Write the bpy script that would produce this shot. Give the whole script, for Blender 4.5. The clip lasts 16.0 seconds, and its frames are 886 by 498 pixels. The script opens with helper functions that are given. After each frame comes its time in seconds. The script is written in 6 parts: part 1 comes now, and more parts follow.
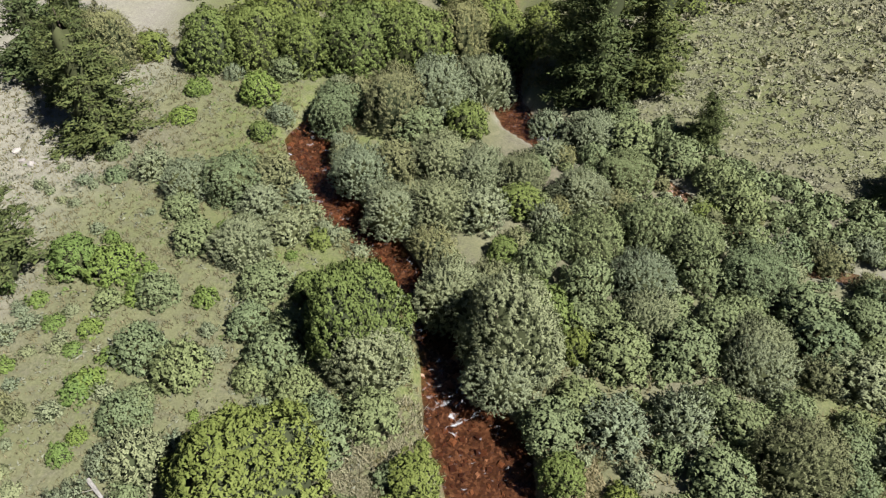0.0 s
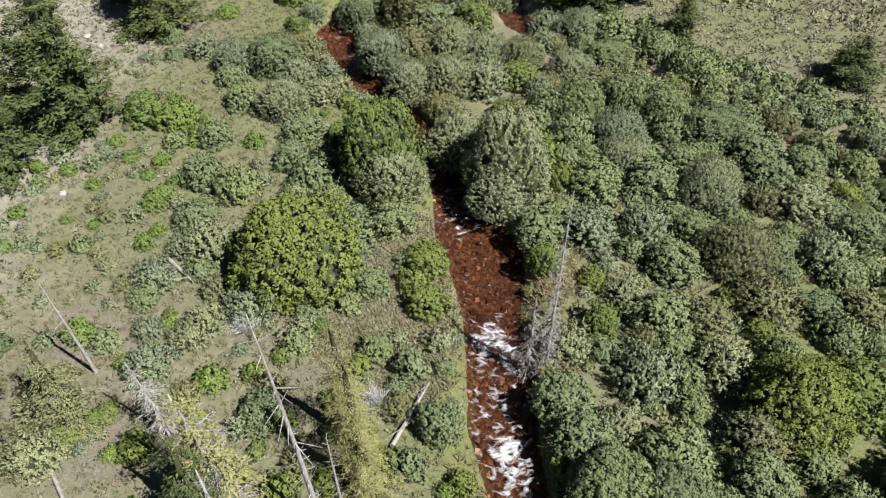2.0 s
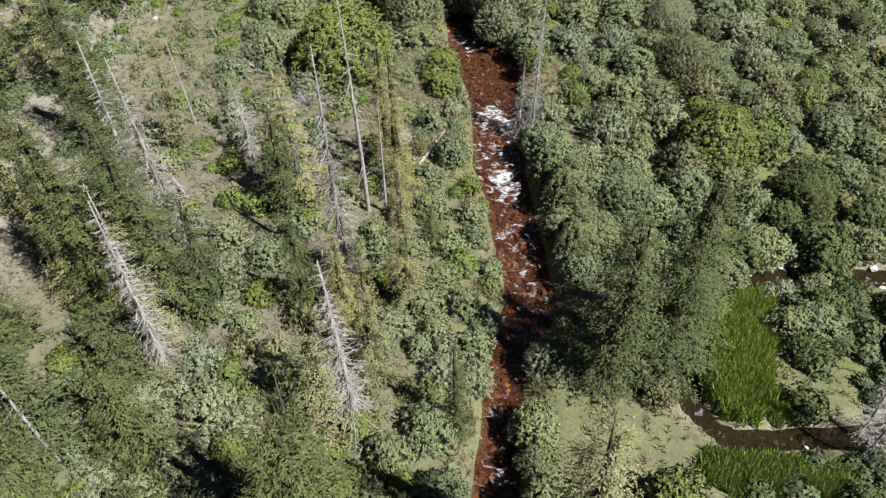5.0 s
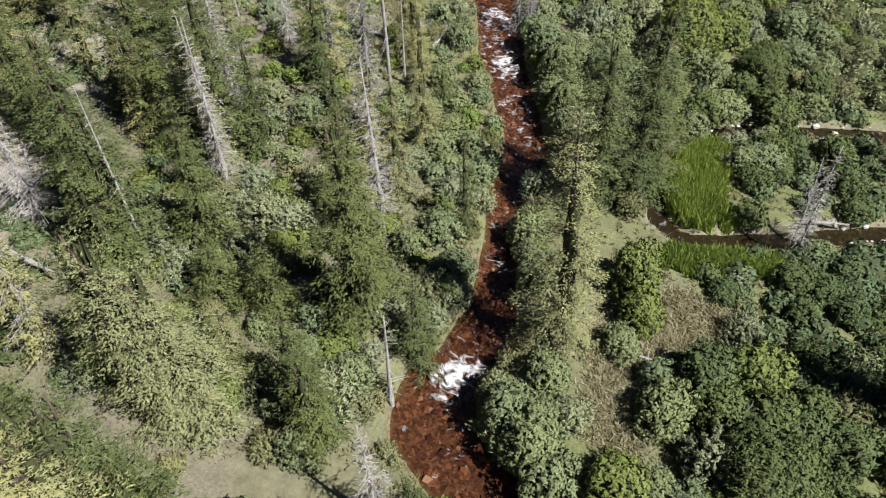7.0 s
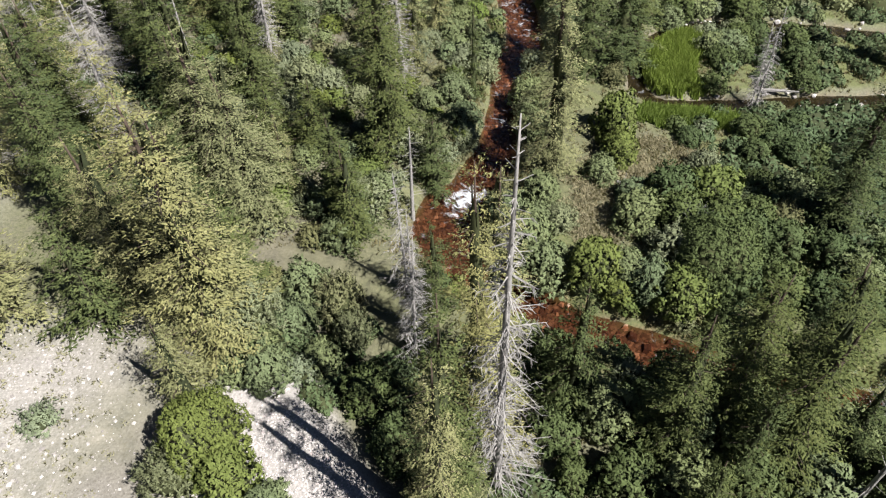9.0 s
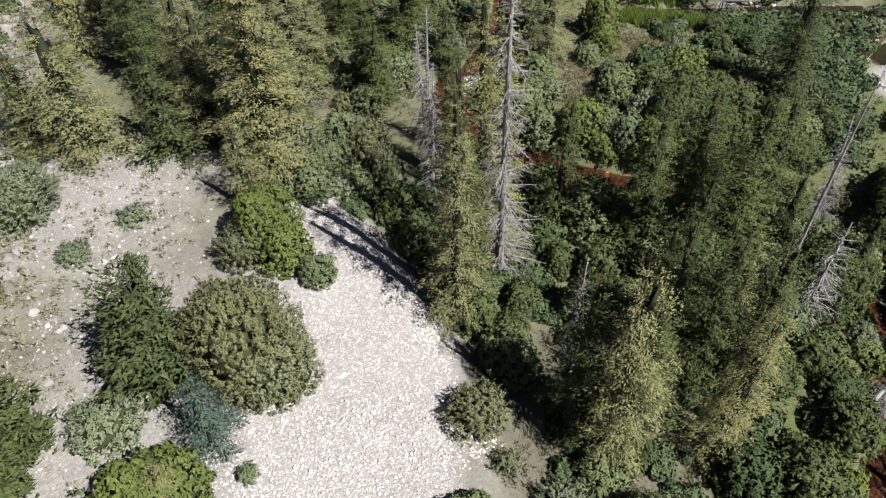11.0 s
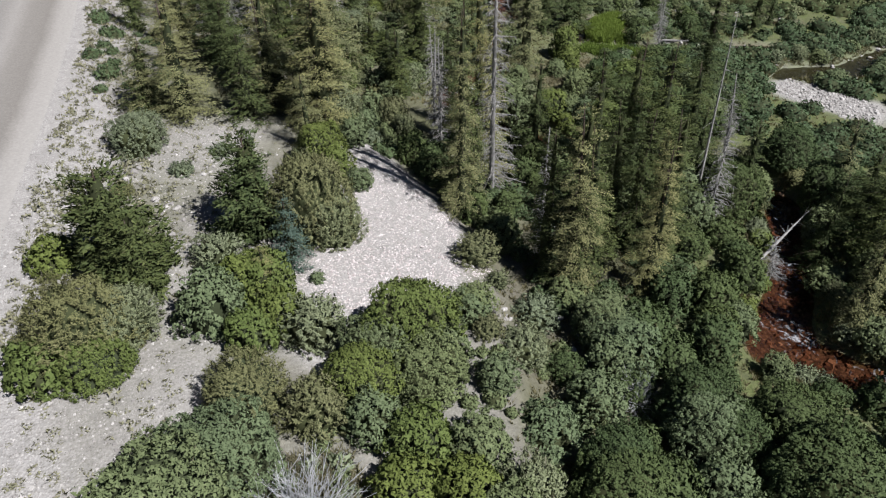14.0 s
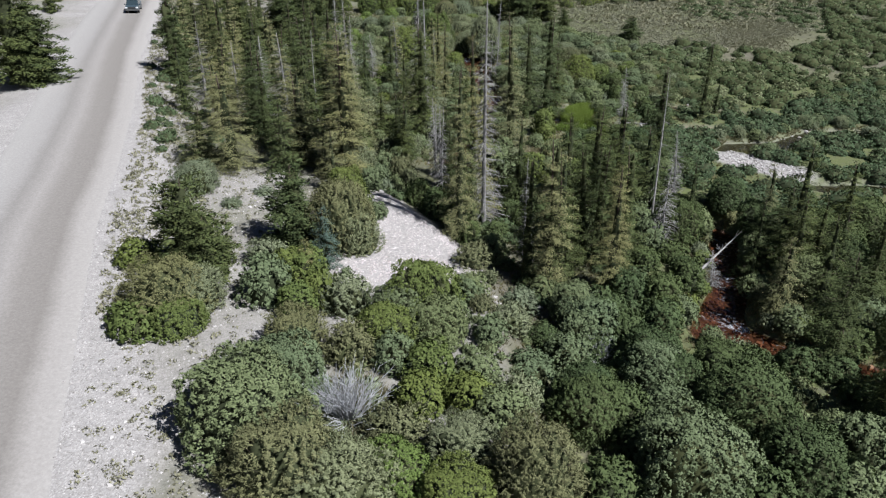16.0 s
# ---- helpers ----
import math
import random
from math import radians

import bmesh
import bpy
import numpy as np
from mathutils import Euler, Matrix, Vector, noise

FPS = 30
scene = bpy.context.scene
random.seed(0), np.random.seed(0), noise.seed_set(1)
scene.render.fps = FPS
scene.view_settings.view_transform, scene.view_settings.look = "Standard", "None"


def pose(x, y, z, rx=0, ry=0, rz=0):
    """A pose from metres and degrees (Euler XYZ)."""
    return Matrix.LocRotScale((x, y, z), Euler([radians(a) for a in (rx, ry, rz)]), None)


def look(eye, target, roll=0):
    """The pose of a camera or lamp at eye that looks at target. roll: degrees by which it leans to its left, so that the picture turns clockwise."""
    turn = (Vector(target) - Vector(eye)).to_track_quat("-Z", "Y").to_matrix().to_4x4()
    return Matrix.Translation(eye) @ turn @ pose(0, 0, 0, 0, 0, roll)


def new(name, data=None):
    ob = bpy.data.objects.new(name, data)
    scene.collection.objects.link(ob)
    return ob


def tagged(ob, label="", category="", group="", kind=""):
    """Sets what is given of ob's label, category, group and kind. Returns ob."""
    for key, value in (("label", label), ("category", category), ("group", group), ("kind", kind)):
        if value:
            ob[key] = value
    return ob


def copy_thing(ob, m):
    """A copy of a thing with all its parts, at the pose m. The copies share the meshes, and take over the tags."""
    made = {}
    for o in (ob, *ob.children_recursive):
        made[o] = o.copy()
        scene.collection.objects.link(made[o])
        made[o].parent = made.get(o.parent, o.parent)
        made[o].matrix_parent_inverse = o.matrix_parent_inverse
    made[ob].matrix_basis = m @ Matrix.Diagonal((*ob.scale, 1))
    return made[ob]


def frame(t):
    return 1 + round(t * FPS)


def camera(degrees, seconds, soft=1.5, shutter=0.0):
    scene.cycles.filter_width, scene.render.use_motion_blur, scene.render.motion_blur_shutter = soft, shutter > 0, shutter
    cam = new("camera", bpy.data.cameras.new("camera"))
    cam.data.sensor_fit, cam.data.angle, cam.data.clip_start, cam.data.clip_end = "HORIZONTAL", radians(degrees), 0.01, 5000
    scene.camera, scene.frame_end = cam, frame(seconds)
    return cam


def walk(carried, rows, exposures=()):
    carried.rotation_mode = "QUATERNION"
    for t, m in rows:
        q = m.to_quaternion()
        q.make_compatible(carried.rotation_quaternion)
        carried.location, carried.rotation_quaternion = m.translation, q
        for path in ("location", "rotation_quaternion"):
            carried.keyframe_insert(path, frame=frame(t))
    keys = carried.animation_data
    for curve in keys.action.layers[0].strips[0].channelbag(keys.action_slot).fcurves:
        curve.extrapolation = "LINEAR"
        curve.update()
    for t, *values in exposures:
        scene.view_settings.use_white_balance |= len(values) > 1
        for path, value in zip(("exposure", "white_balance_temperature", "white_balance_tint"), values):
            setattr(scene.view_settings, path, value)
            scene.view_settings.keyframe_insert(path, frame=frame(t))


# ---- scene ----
LENS, SECONDS = 62.9, 16.0
cam = camera(LENS, SECONDS, soft=1.2)
METRES, EYE, TILT, LEAN, TURN = 80.8, 25.6, 1.13, 2.71, 0.0
ROWS = [
    (0.0, 0.0, 0.0, 0.0, 0.81, -44.53, -0.82),
    (0.5, -0.0005, -0.0331, -0.0013, 1.06, -44.73, -0.83),
    (1.0, -0.0006, -0.0652, -0.0023, 1.28, -45.06, -0.85),
    (1.5, 0.0003, -0.0959, -0.0038, 1.5, -45.37, -0.87),
    (2.0, 0.0017, -0.1261, -0.0054, 1.7, -45.59, -0.88),
    (2.5, 0.0024, -0.1567, -0.0067, 1.88, -45.79, -0.9),
    (3.0, 0.0029, -0.1874, -0.0078, 2.07, -46.02, -0.89),
    (3.5, 0.0035, -0.2184, -0.0087, 2.22, -46.2, -0.9),
    (4.0, 0.0042, -0.2494, -0.0097, 2.36, -46.42, -0.94),
    (6.5, 0.005, -0.4003, -0.013, 2.82, -47.5, -1.01),
    (7.0, 0.005, -0.4306, -0.0145, 2.88, -47.62, -1.04),
    (7.5, 0.0048, -0.4604, -0.0153, 2.93, -47.79, -1.08),
    (8.0, 0.0046, -0.4901, -0.016, 2.99, -47.97, -1.11),
    (8.5, 0.0046, -0.5199, -0.0175, 3.06, -48.06, -1.12),
    (9.0, 0.0046, -0.5497, -0.0185, 3.15, -48.22, -1.16),
    (9.5, 0.0047, -0.5797, -0.0195, 3.22, -48.36, -1.19),
    (12.0, 0.003, -0.7323, -0.0251, 3.08, -46.44, -1.35),
    (12.5, 0.003, -0.7638, -0.0261, 3.0, -44.81, -1.44),
    (13.0, 0.003, -0.7961, -0.027, 2.89, -42.59, -1.56),
    (13.5, 0.0028, -0.829, -0.0282, 2.75, -40.28, -1.68),
    (14.0, 0.0027, -0.8623, -0.0293, 2.64, -37.95, -1.78),
    (14.5, 0.0026, -0.8959, -0.0308, 2.53, -35.53, -1.88),
    (15.0, 0.0023, -0.9299, -0.0321, 2.4, -33.07, -1.98),
    (15.5, 0.0017, -0.9645, -0.0338, 2.24, -30.62, -2.08),
    (16.0, 0.0008, -0.9992, -0.0353, 2.08, -28.23, -2.16),
]
walk(cam, [(t, pose(1.21, -0.5, EYE, TILT, LEAN, TURN) @ pose(METRES * x, METRES * y, METRES * z, 90 + pitch, roll, yaw)) for t, x, y, z, yaw, pitch, roll in ROWS],
     exposures=((0.0, 1.84, 6600, 11), (9.5, 1.80, 6550, 12), (12.0, 1.24, 6250, 12), (14.0, 1.18, 6150, 12), (16.0, 1.28, 5950, 12)))

# ---- world and sun ----
SUN_UP, SUN_FROM = radians(51), Vector((0.86, -0.51, 0)).normalized()
world = bpy.data.worlds.new("sky")
scene.world = world
world.use_nodes = True
sky = world.node_tree.nodes.new("ShaderNodeTexSky")
sky.sky_type, sky.sun_disc = "NISHITA", False
sky.sun_elevation, sky.sun_rotation = SUN_UP, math.atan2(SUN_FROM.x, SUN_FROM.y)
sky.altitude, sky.air_density, sky.dust_density = 3000.0, 0.42, 0.25
world.node_tree.links.new(sky.outputs[0], world.node_tree.nodes["Background"].inputs[0])
world.node_tree.nodes["Background"].inputs[1].default_value = 0.05
sun_data = bpy.data.lights.new("sun", "SUN")
sun_data.energy, sun_data.angle, sun_data.color = 5.0, radians(0.5), (1.0, 0.975, 0.93)
sun = new("sun", sun_data)
sun.matrix_world = look(SUN_FROM * math.cos(SUN_UP) * 200 + Vector((0, 0, math.sin(SUN_UP) * 200)), (0, 0, 0))


# ---- materials ----
def material(name, rough=0.8, spec=0.3):
    m = bpy.data.materials.new(name)
    m.use_nodes = True
    b = m.node_tree.nodes["Principled BSDF"]
    b.inputs["Roughness"].default_value = rough
    b.inputs["Specular IOR Level"].default_value = spec
    return m, m.node_tree, b


def node(tree, kind, **inputs):
    n = tree.nodes.new(kind)
    for k, v in inputs.items():
        n.inputs[k.replace("_", " ")].default_value = v
    return n


def ramp(tree, source, stops):
    r = tree.nodes.new("ShaderNodeValToRGB")
    e = r.color_ramp.elements
    while len(e) < len(stops):
        e.new(0.5)
    for i, (at, c) in enumerate(stops):
        e[i].position = at
        e[i].color = (*c, 1) if len(c) == 3 else c
    tree.links.new(source, r.inputs[0])
    return r.outputs[0]


def grey(v):
    return (v, v, v)


def mix(tree, fac, a, b, blend="MIX"):
    m = tree.nodes.new("ShaderNodeMix")
    m.data_type, m.blend_type = "RGBA", blend
    for at, v in ((0, fac), (6, a), (7, b)):
        if hasattr(v, "links"):
            tree.links.new(v, m.inputs[at])
        elif at == 0:
            m.inputs[0].default_value = v
        else:
            m.inputs[at].default_value = (*v, 1)
    return m.outputs[2]


def maths(tree, op, a, b=0.5):
    m = tree.nodes.new("ShaderNodeMath")
    m.operation, m.use_clamp = op, True
    for at, v in ((0, a), (1, b)):
        if hasattr(v, "links"):
            tree.links.new(v, m.inputs[at])
        else:
            m.inputs[at].default_value = v
    return m.outputs[0]


def noise_of(tree, scale, detail=4.0, rough=0.6):
    c = tree.nodes.new("ShaderNodeTexCoord")
    n = node(tree, "ShaderNodeTexNoise", Scale=scale, Detail=detail, Roughness=rough)
    tree.links.new(c.outputs["Object"], n.inputs["Vector"])
    return n.outputs["Fac"]


def pebbles(tree, scale):
    c = tree.nodes.new("ShaderNodeTexCoord")
    v = node(tree, "ShaderNodeTexVoronoi", Scale=scale)
    tree.links.new(c.outputs["Object"], v.inputs["Vector"])
    return v.outputs["Distance"], v.outputs["Color"]


def bump(tree, b, height, strength=0.4, distance=0.05):
    n = node(tree, "ShaderNodeBump", Strength=strength, Distance=distance)
    tree.links.new(height, n.inputs["Height"])
    tree.links.new(n.outputs[0], b.inputs["Normal"])


def leaf_material(name, dark, mid, light, through_light=0.1, rough=0.75):
    m, t, b = material(name, rough, 0.08)
    dark, light = [tuple(0.42 * a + 0.58 * c for a, c in zip(v, mid)) for v in (dark, light)]
    g = t.nodes.new("ShaderNodeNewGeometry")
    o = t.nodes.new("ShaderNodeObjectInfo")
    c = ramp(t, g.outputs["Random Per Island"], ((0.0, dark), (0.55, mid), (1.0, light)))
    patch = ramp(t, noise_of(t, 1.3, 2.0), ((0.35, grey(0.86)), (0.65, grey(1.08))))
    c = mix(t, 0.8, c, patch, "MULTIPLY")
    tone = ramp(t, o.outputs["Random"], ((0.0, (0.84, 0.90, 0.92)), (0.5, (1.0, 1.0, 0.96)), (1.0, (1.08, 1.05, 0.90))))
    c = mix(t, 1.0, c, tone, "MULTIPLY")
    t.links.new(c, b.inputs["Base Color"])
    tr = t.nodes.new("ShaderNodeBsdfTranslucent")
    t.links.new(mix(t, 1.0, c, (1.15, 1.22, 0.7), "MULTIPLY"), tr.inputs[0])
    ms = node(t, "ShaderNodeMixShader", Fac=through_light)
    t.links.new(b.outputs[0], ms.inputs[1])
    t.links.new(tr.outputs[0], ms.inputs[2])
    t.links.new(ms.outputs[0], t.nodes["Material Output"].inputs[0])
    return m


def wood_material(name, a, b_, scale=9.0):
    m, t, b = material(name, 0.85, 0.2)
    n = noise_of(t, scale, 5.0)
    o = t.nodes.new("ShaderNodeObjectInfo")
    c = ramp(t, n, ((0.3, a), (0.7, b_)))
    c = mix(t, 0.6, c, ramp(t, o.outputs["Random"], ((0.0, grey(0.75)), (1.0, grey(1.15)))), "MULTIPLY")
    t.links.new(c, b.inputs["Base Color"])
    bump(t, b, n, 0.5, 0.02)
    return m


def stone_material(name, stops, scale=14.0):
    m, t, b = material(name, 0.85, 0.25)
    g = t.nodes.new("ShaderNodeNewGeometry")
    o = t.nodes.new("ShaderNodeObjectInfo")
    pick = maths(t, "FRACT", maths_add(t, g.outputs["Random Per Island"], o.outputs["Random"]))
    c = ramp(t, pick, stops)
    n = noise_of(t, scale, 5.0)
    c = mix(t, 0.7, c, ramp(t, n, ((0.3, grey(0.7)), (0.7, grey(1.12)))), "MULTIPLY")
    t.links.new(c, b.inputs["Base Color"])
    bump(t, b, n, 0.4, 0.02)
    return m


def maths_add(tree, a, b):
    m = tree.nodes.new("ShaderNodeMath")
    m.operation = "ADD"
    tree.links.new(a, m.inputs[0])
    tree.links.new(b, m.inputs[1])
    return m.outputs[0]


LEAF = {
    "willow": leaf_material("willow_leaves", (0.076, 0.092, 0.054), (0.118, 0.134, 0.081), (0.174, 0.190, 0.128), 0.04),
    "green": leaf_material("green_leaves", (0.046, 0.062, 0.018), (0.075, 0.094, 0.027), (0.112, 0.130, 0.044), 0.05),
    "olive": leaf_material("olive_leaves", (0.064, 0.070, 0.034), (0.100, 0.104, 0.053), (0.146, 0.148, 0.082), 0.04),
    "dark": leaf_material("dark_leaves", (0.054, 0.071, 0.035), (0.087, 0.107, 0.054), (0.132, 0.152, 0.084), 0.04),
    # dark green leaves, with the shade of nearby trees put into the colour
    "alder": leaf_material("shade_darkened_green_leaves", (0.028, 0.040, 0.016), (0.048, 0.065, 0.026), (0.074, 0.094, 0.042), 0.04),
    "carpet": leaf_material("willow_carpet_leaves", (0.032, 0.048, 0.023), (0.053, 0.074, 0.036), (0.084, 0.108, 0.057), 0.05),
    "meadow": leaf_material("meadow_leaves", (0.053, 0.082, 0.022), (0.080, 0.113, 0.031), (0.120, 0.152, 0.053)),
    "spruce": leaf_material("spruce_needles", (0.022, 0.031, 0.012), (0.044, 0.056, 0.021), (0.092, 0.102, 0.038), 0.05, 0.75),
    # yellow-green needles, with sunlight on the crowns put into the paler tones
    "pale": leaf_material("sunlight_paled_spruce_needles", (0.058, 0.064, 0.030), (0.122, 0.124, 0.058), (0.214, 0.202, 0.112), 0.08, 0.75),
    "blue": leaf_material("blue_needles", (0.026, 0.044, 0.034), (0.050, 0.073, 0.058), (0.086, 0.113, 0.093), 0.12, 0.6),
    "grass": leaf_material("grass_blades", (0.070, 0.067, 0.035), (0.115, 0.104, 0.062), (0.180, 0.156, 0.104), 0.3, 0.6),
    "straw": leaf_material("straw_blades", (0.120, 0.108, 0.066), (0.180, 0.162, 0.105), (0.252, 0.231, 0.162), 0.25, 0.7),
    "lush": leaf_material("lush_blades", (0.075, 0.108, 0.022), (0.111, 0.153, 0.033), (0.150, 0.192, 0.054), 0.2, 0.7),
    "sage": leaf_material("sage_leaves", (0.087, 0.087, 0.062), (0.135, 0.133, 0.097), (0.186, 0.180, 0.135), 0.1, 0.8),
    "brush": wood_material("grey_twigs", (0.204, 0.207, 0.210), (0.324, 0.327, 0.330)),
}
# shade between leaves, painted as one dark colour on bodies inside the plants
INNER_SHADE = leaf_material("painted_shade_hearts", (0.020, 0.023, 0.012), (0.030, 0.035, 0.017), (0.044, 0.048, 0.025), 0.0, 0.95)
BARK = wood_material("spruce_bark", (0.026, 0.019, 0.013), (0.059, 0.044, 0.034))
STEM = wood_material("shrub_stems", (0.030, 0.022, 0.015), (0.074, 0.059, 0.044))
DEAD = wood_material("weathered_dead_wood", (0.117, 0.112, 0.106), (0.228, 0.220, 0.211), 6.0)
PALE_STONE = stone_material("pale_pink_stone", ((0.0, (0.292, 0.249, 0.240)), (0.2, (0.350, 0.308, 0.298)), (0.7, (0.408, 0.366, 0.356)), (1.0, (0.454, 0.418, 0.408))))
RIVER_STONE = stone_material("rust_stained_river_stone", ((0.0, (0.030, 0.014, 0.010)), (0.5, (0.084, 0.043, 0.024)), (0.85, (0.156, 0.090, 0.051)), (1.0, (0.240, 0.174, 0.126))))
GREY_STONE = stone_material("pale_grey_stone", ((0.0, (0.150, 0.139, 0.131)), (0.5, (0.234, 0.220, 0.207)), (1.0, (0.324, 0.309, 0.294))))


def ground_material():
    m, t, b = material("meadow_ground", 0.95, 0.1)
    a = t.nodes.new("ShaderNodeAttribute")
    a.attribute_name = "cover"
    s = t.nodes.new("ShaderNodeSeparateColor")
    t.links.new(a.outputs["Color"], s.inputs[0])
    broad, mid, fine = noise_of(t, 0.22, 5.0), noise_of(t, 1.4, 6.0, 0.7), noise_of(t, 9.0, 5.0, 0.75)
    soil = ramp(t, fine, ((0.28, (0.042, 0.038, 0.029)), (0.48, (0.076, 0.068, 0.055)), (0.72, (0.127, 0.118, 0.097))))
    dry = ramp(t, mid, ((0.3, (0.044, 0.046, 0.028)), (0.5, (0.083, 0.079, 0.052)), (0.7, (0.133, 0.121, 0.088))))
    base = mix(t, ramp(t, broad, ((0.38, grey(0)), (0.6, grey(1)))), soil, dry)
    green = ramp(t, fine, ((0.28, (0.030, 0.038, 0.014)), (0.5, (0.065, 0.077, 0.029)), (0.75, (0.114, 0.115, 0.055))))
    lush = maths(t, "MULTIPLY", s.outputs[0], ramp(t, mid, ((0.32, grey(0.35)), (0.55, grey(1)))))
    base = mix(t, lush, base, green)
    d, pc = pebbles(t, 13.0)
    hue = ramp(t, pc, ((0.0, (0.140, 0.130, 0.120)), (0.5, (0.220, 0.208, 0.196)), (1.0, (0.330, 0.316, 0.302))))
    gravel = mix(t, ramp(t, d, ((0.35, grey(0)), (0.7, grey(1)))), hue, (0.222, 0.211, 0.202))
    gravel = mix(t, 0.75, gravel, ramp(t, mid, ((0.3, grey(0.75)), (0.7, grey(1.1)))), "MULTIPLY")
    base = mix(t, maths(t, "MULTIPLY", s.outputs[1], ramp(t, fine, ((0.25, grey(0.6)), (0.5, grey(1))))), base, gravel)
    bd, bc = pebbles(t, 8.0)
    bed = ramp(t, bc, ((0.0, (0.033, 0.021, 0.015)), (0.5, (0.080, 0.050, 0.033)), (1.0, (0.186, 0.126, 0.084))))
    bed = mix(t, 0.8, bed, ramp(t, fine, ((0.3, grey(0.5)), (0.7, grey(1.2)))), "MULTIPLY")
    bed = mix(t, 0.7, bed, ramp(t, mid, ((0.35, grey(0.45)), (0.65, grey(1.05)))), "MULTIPLY")
    base = mix(t, s.outputs[2], base, bed)
    t.links.new(base, b.inputs["Base Color"])
    bump(t, b, maths(t, "ADD", maths(t, "MULTIPLY", fine, 0.5), maths(t, "MULTIPLY", maths(t, "SUBTRACT", 0.8, d), s.outputs[1])), 0.5, 0.06)
    return m


def road_material():
    m, t, b = material("graded_dirt_road", 0.92, 0.12)
    fine, mid = noise_of(t, 6.0, 6.0, 0.75), noise_of(t, 0.35, 4.0)
    a = t.nodes.new("ShaderNodeAttribute")
    a.attribute_name = "across"
    s = t.nodes.new("ShaderNodeSeparateColor")
    t.links.new(a.outputs["Color"], s.inputs[0])
    c = ramp(t, fine, ((0.25, (0.157, 0.150, 0.142)), (0.5, (0.193, 0.185, 0.175)), (0.75, (0.235, 0.227, 0.216))))
    wobble = maths(t, "ADD", s.outputs[0], maths(t, "MULTIPLY", mid, 0.06))
    track = ramp(t, wobble, ((0.0, (1.05, 1.04, 1.03)), (0.17, (1.02, 1.0, 0.98)), (0.27, (0.66, 0.635, 0.61)), (0.42, (0.72, 0.695, 0.67)), (0.53, (0.92, 0.90, 0.885)), (0.66, (0.74, 0.725, 0.71)), (0.76, (0.95, 0.945, 0.94)), (1.0, (1.1, 1.1, 1.09))))
    c = mix(t, 1.0, c, track, "MULTIPLY")
    t.links.new(c, b.inputs["Base Color"])
    bump(t, b, fine, 0.35, 0.03)
    return m


def water_material(name, tint):
    m, t, b = material(name, 0.06, 0.5)
    t.nodes.remove(b)
    a = t.nodes.new("ShaderNodeAttribute")
    a.attribute_name = "foam"
    s = t.nodes.new("ShaderNodeSeparateColor")
    t.links.new(a.outputs["Color"], s.inputs[0])
    flow = t.nodes.new("ShaderNodeCombineXYZ")
    t.links.new(s.outputs[1], flow.inputs[0])
    t.links.new(s.outputs[2], flow.inputs[1])
    streak = node(t, "ShaderNodeTexNoise", Scale=1.0, Detail=4.0, Roughness=0.6, Distortion=0.8)
    t.links.new(flow.outputs[0], streak.inputs["Vector"])
    ripple = noise_of(t, 3.2, 4.0)
    bp = node(t, "ShaderNodeBump", Strength=0.7, Distance=0.1)
    t.links.new(ripple, bp.inputs["Height"])
    clear = t.nodes.new("ShaderNodeBsdfTransparent")
    clear.inputs[0].default_value = (*tint, 1)
    gloss = node(t, "ShaderNodeBsdfGlossy", Roughness=0.1)
    fres = node(t, "ShaderNodeFresnel", IOR=1.33)
    for n in (gloss, fres):
        t.links.new(bp.outputs[0], n.inputs["Normal"])
    wet = t.nodes.new("ShaderNodeMixShader")
    t.links.new(fres.outputs[0], wet.inputs[0])
    t.links.new(clear.outputs[0], wet.inputs[1])
    t.links.new(gloss.outputs[0], wet.inputs[2])
    white = node(t, "ShaderNodeBsdfPrincipled", Roughness=0.5)
    white.inputs["Base Color"].default_value = (0.46, 0.48, 0.51, 1)
    swing = t.nodes.new("ShaderNodeMath")
    swing.operation = "MULTIPLY_ADD"
    t.links.new(streak.outputs["Fac"], swing.inputs[0])
    swing.inputs[1].default_value, swing.inputs[2].default_value = 1.7, -1.08
    edge = maths_add(t, s.outputs[0], swing.outputs[0])
    amount = ramp(t, edge, ((0.0, grey(0)), (0.2, grey(0.3)), (0.6, grey(0.92))))
    out = t.nodes.new("ShaderNodeMixShader")
    t.links.new(amount, out.inputs[0])
    t.links.new(wet.outputs[0], out.inputs[1])
    t.links.new(white.outputs[0], out.inputs[2])
    t.links.new(out.outputs[0], t.nodes["Material Output"].inputs[0])
    return m


# ---- the lie of the land ----
CREEK = [(4.6, 52, 3.0), (4.2, 46, 2.6), (3.6, 41.5, 2.6), (0, 40.7, 2.0), (-4, 39.6, 2.0), (-7.4, 38.4, 2.4), (-8.3, 36, 2.9), (-7.8, 33.2, 2.1), (-6.2, 30.7, 2.3), (-4.7, 28.4, 2.0),
         (-3.1, 26.8, 2.0), (-2.0, 25.2, 1.7), (-1.2, 23.7, 1.7), (-0.4, 22.2, 1.9), (-0.1, 20.9, 2.0), (0.2, 19.3, 2.2), (0.4, 17.8, 2.5), (1.0, 16.4, 3.6), (1.8, 15.1, 4.0),
         (2.0, 13.2, 3.5), (2.1, 11, 2.7)]
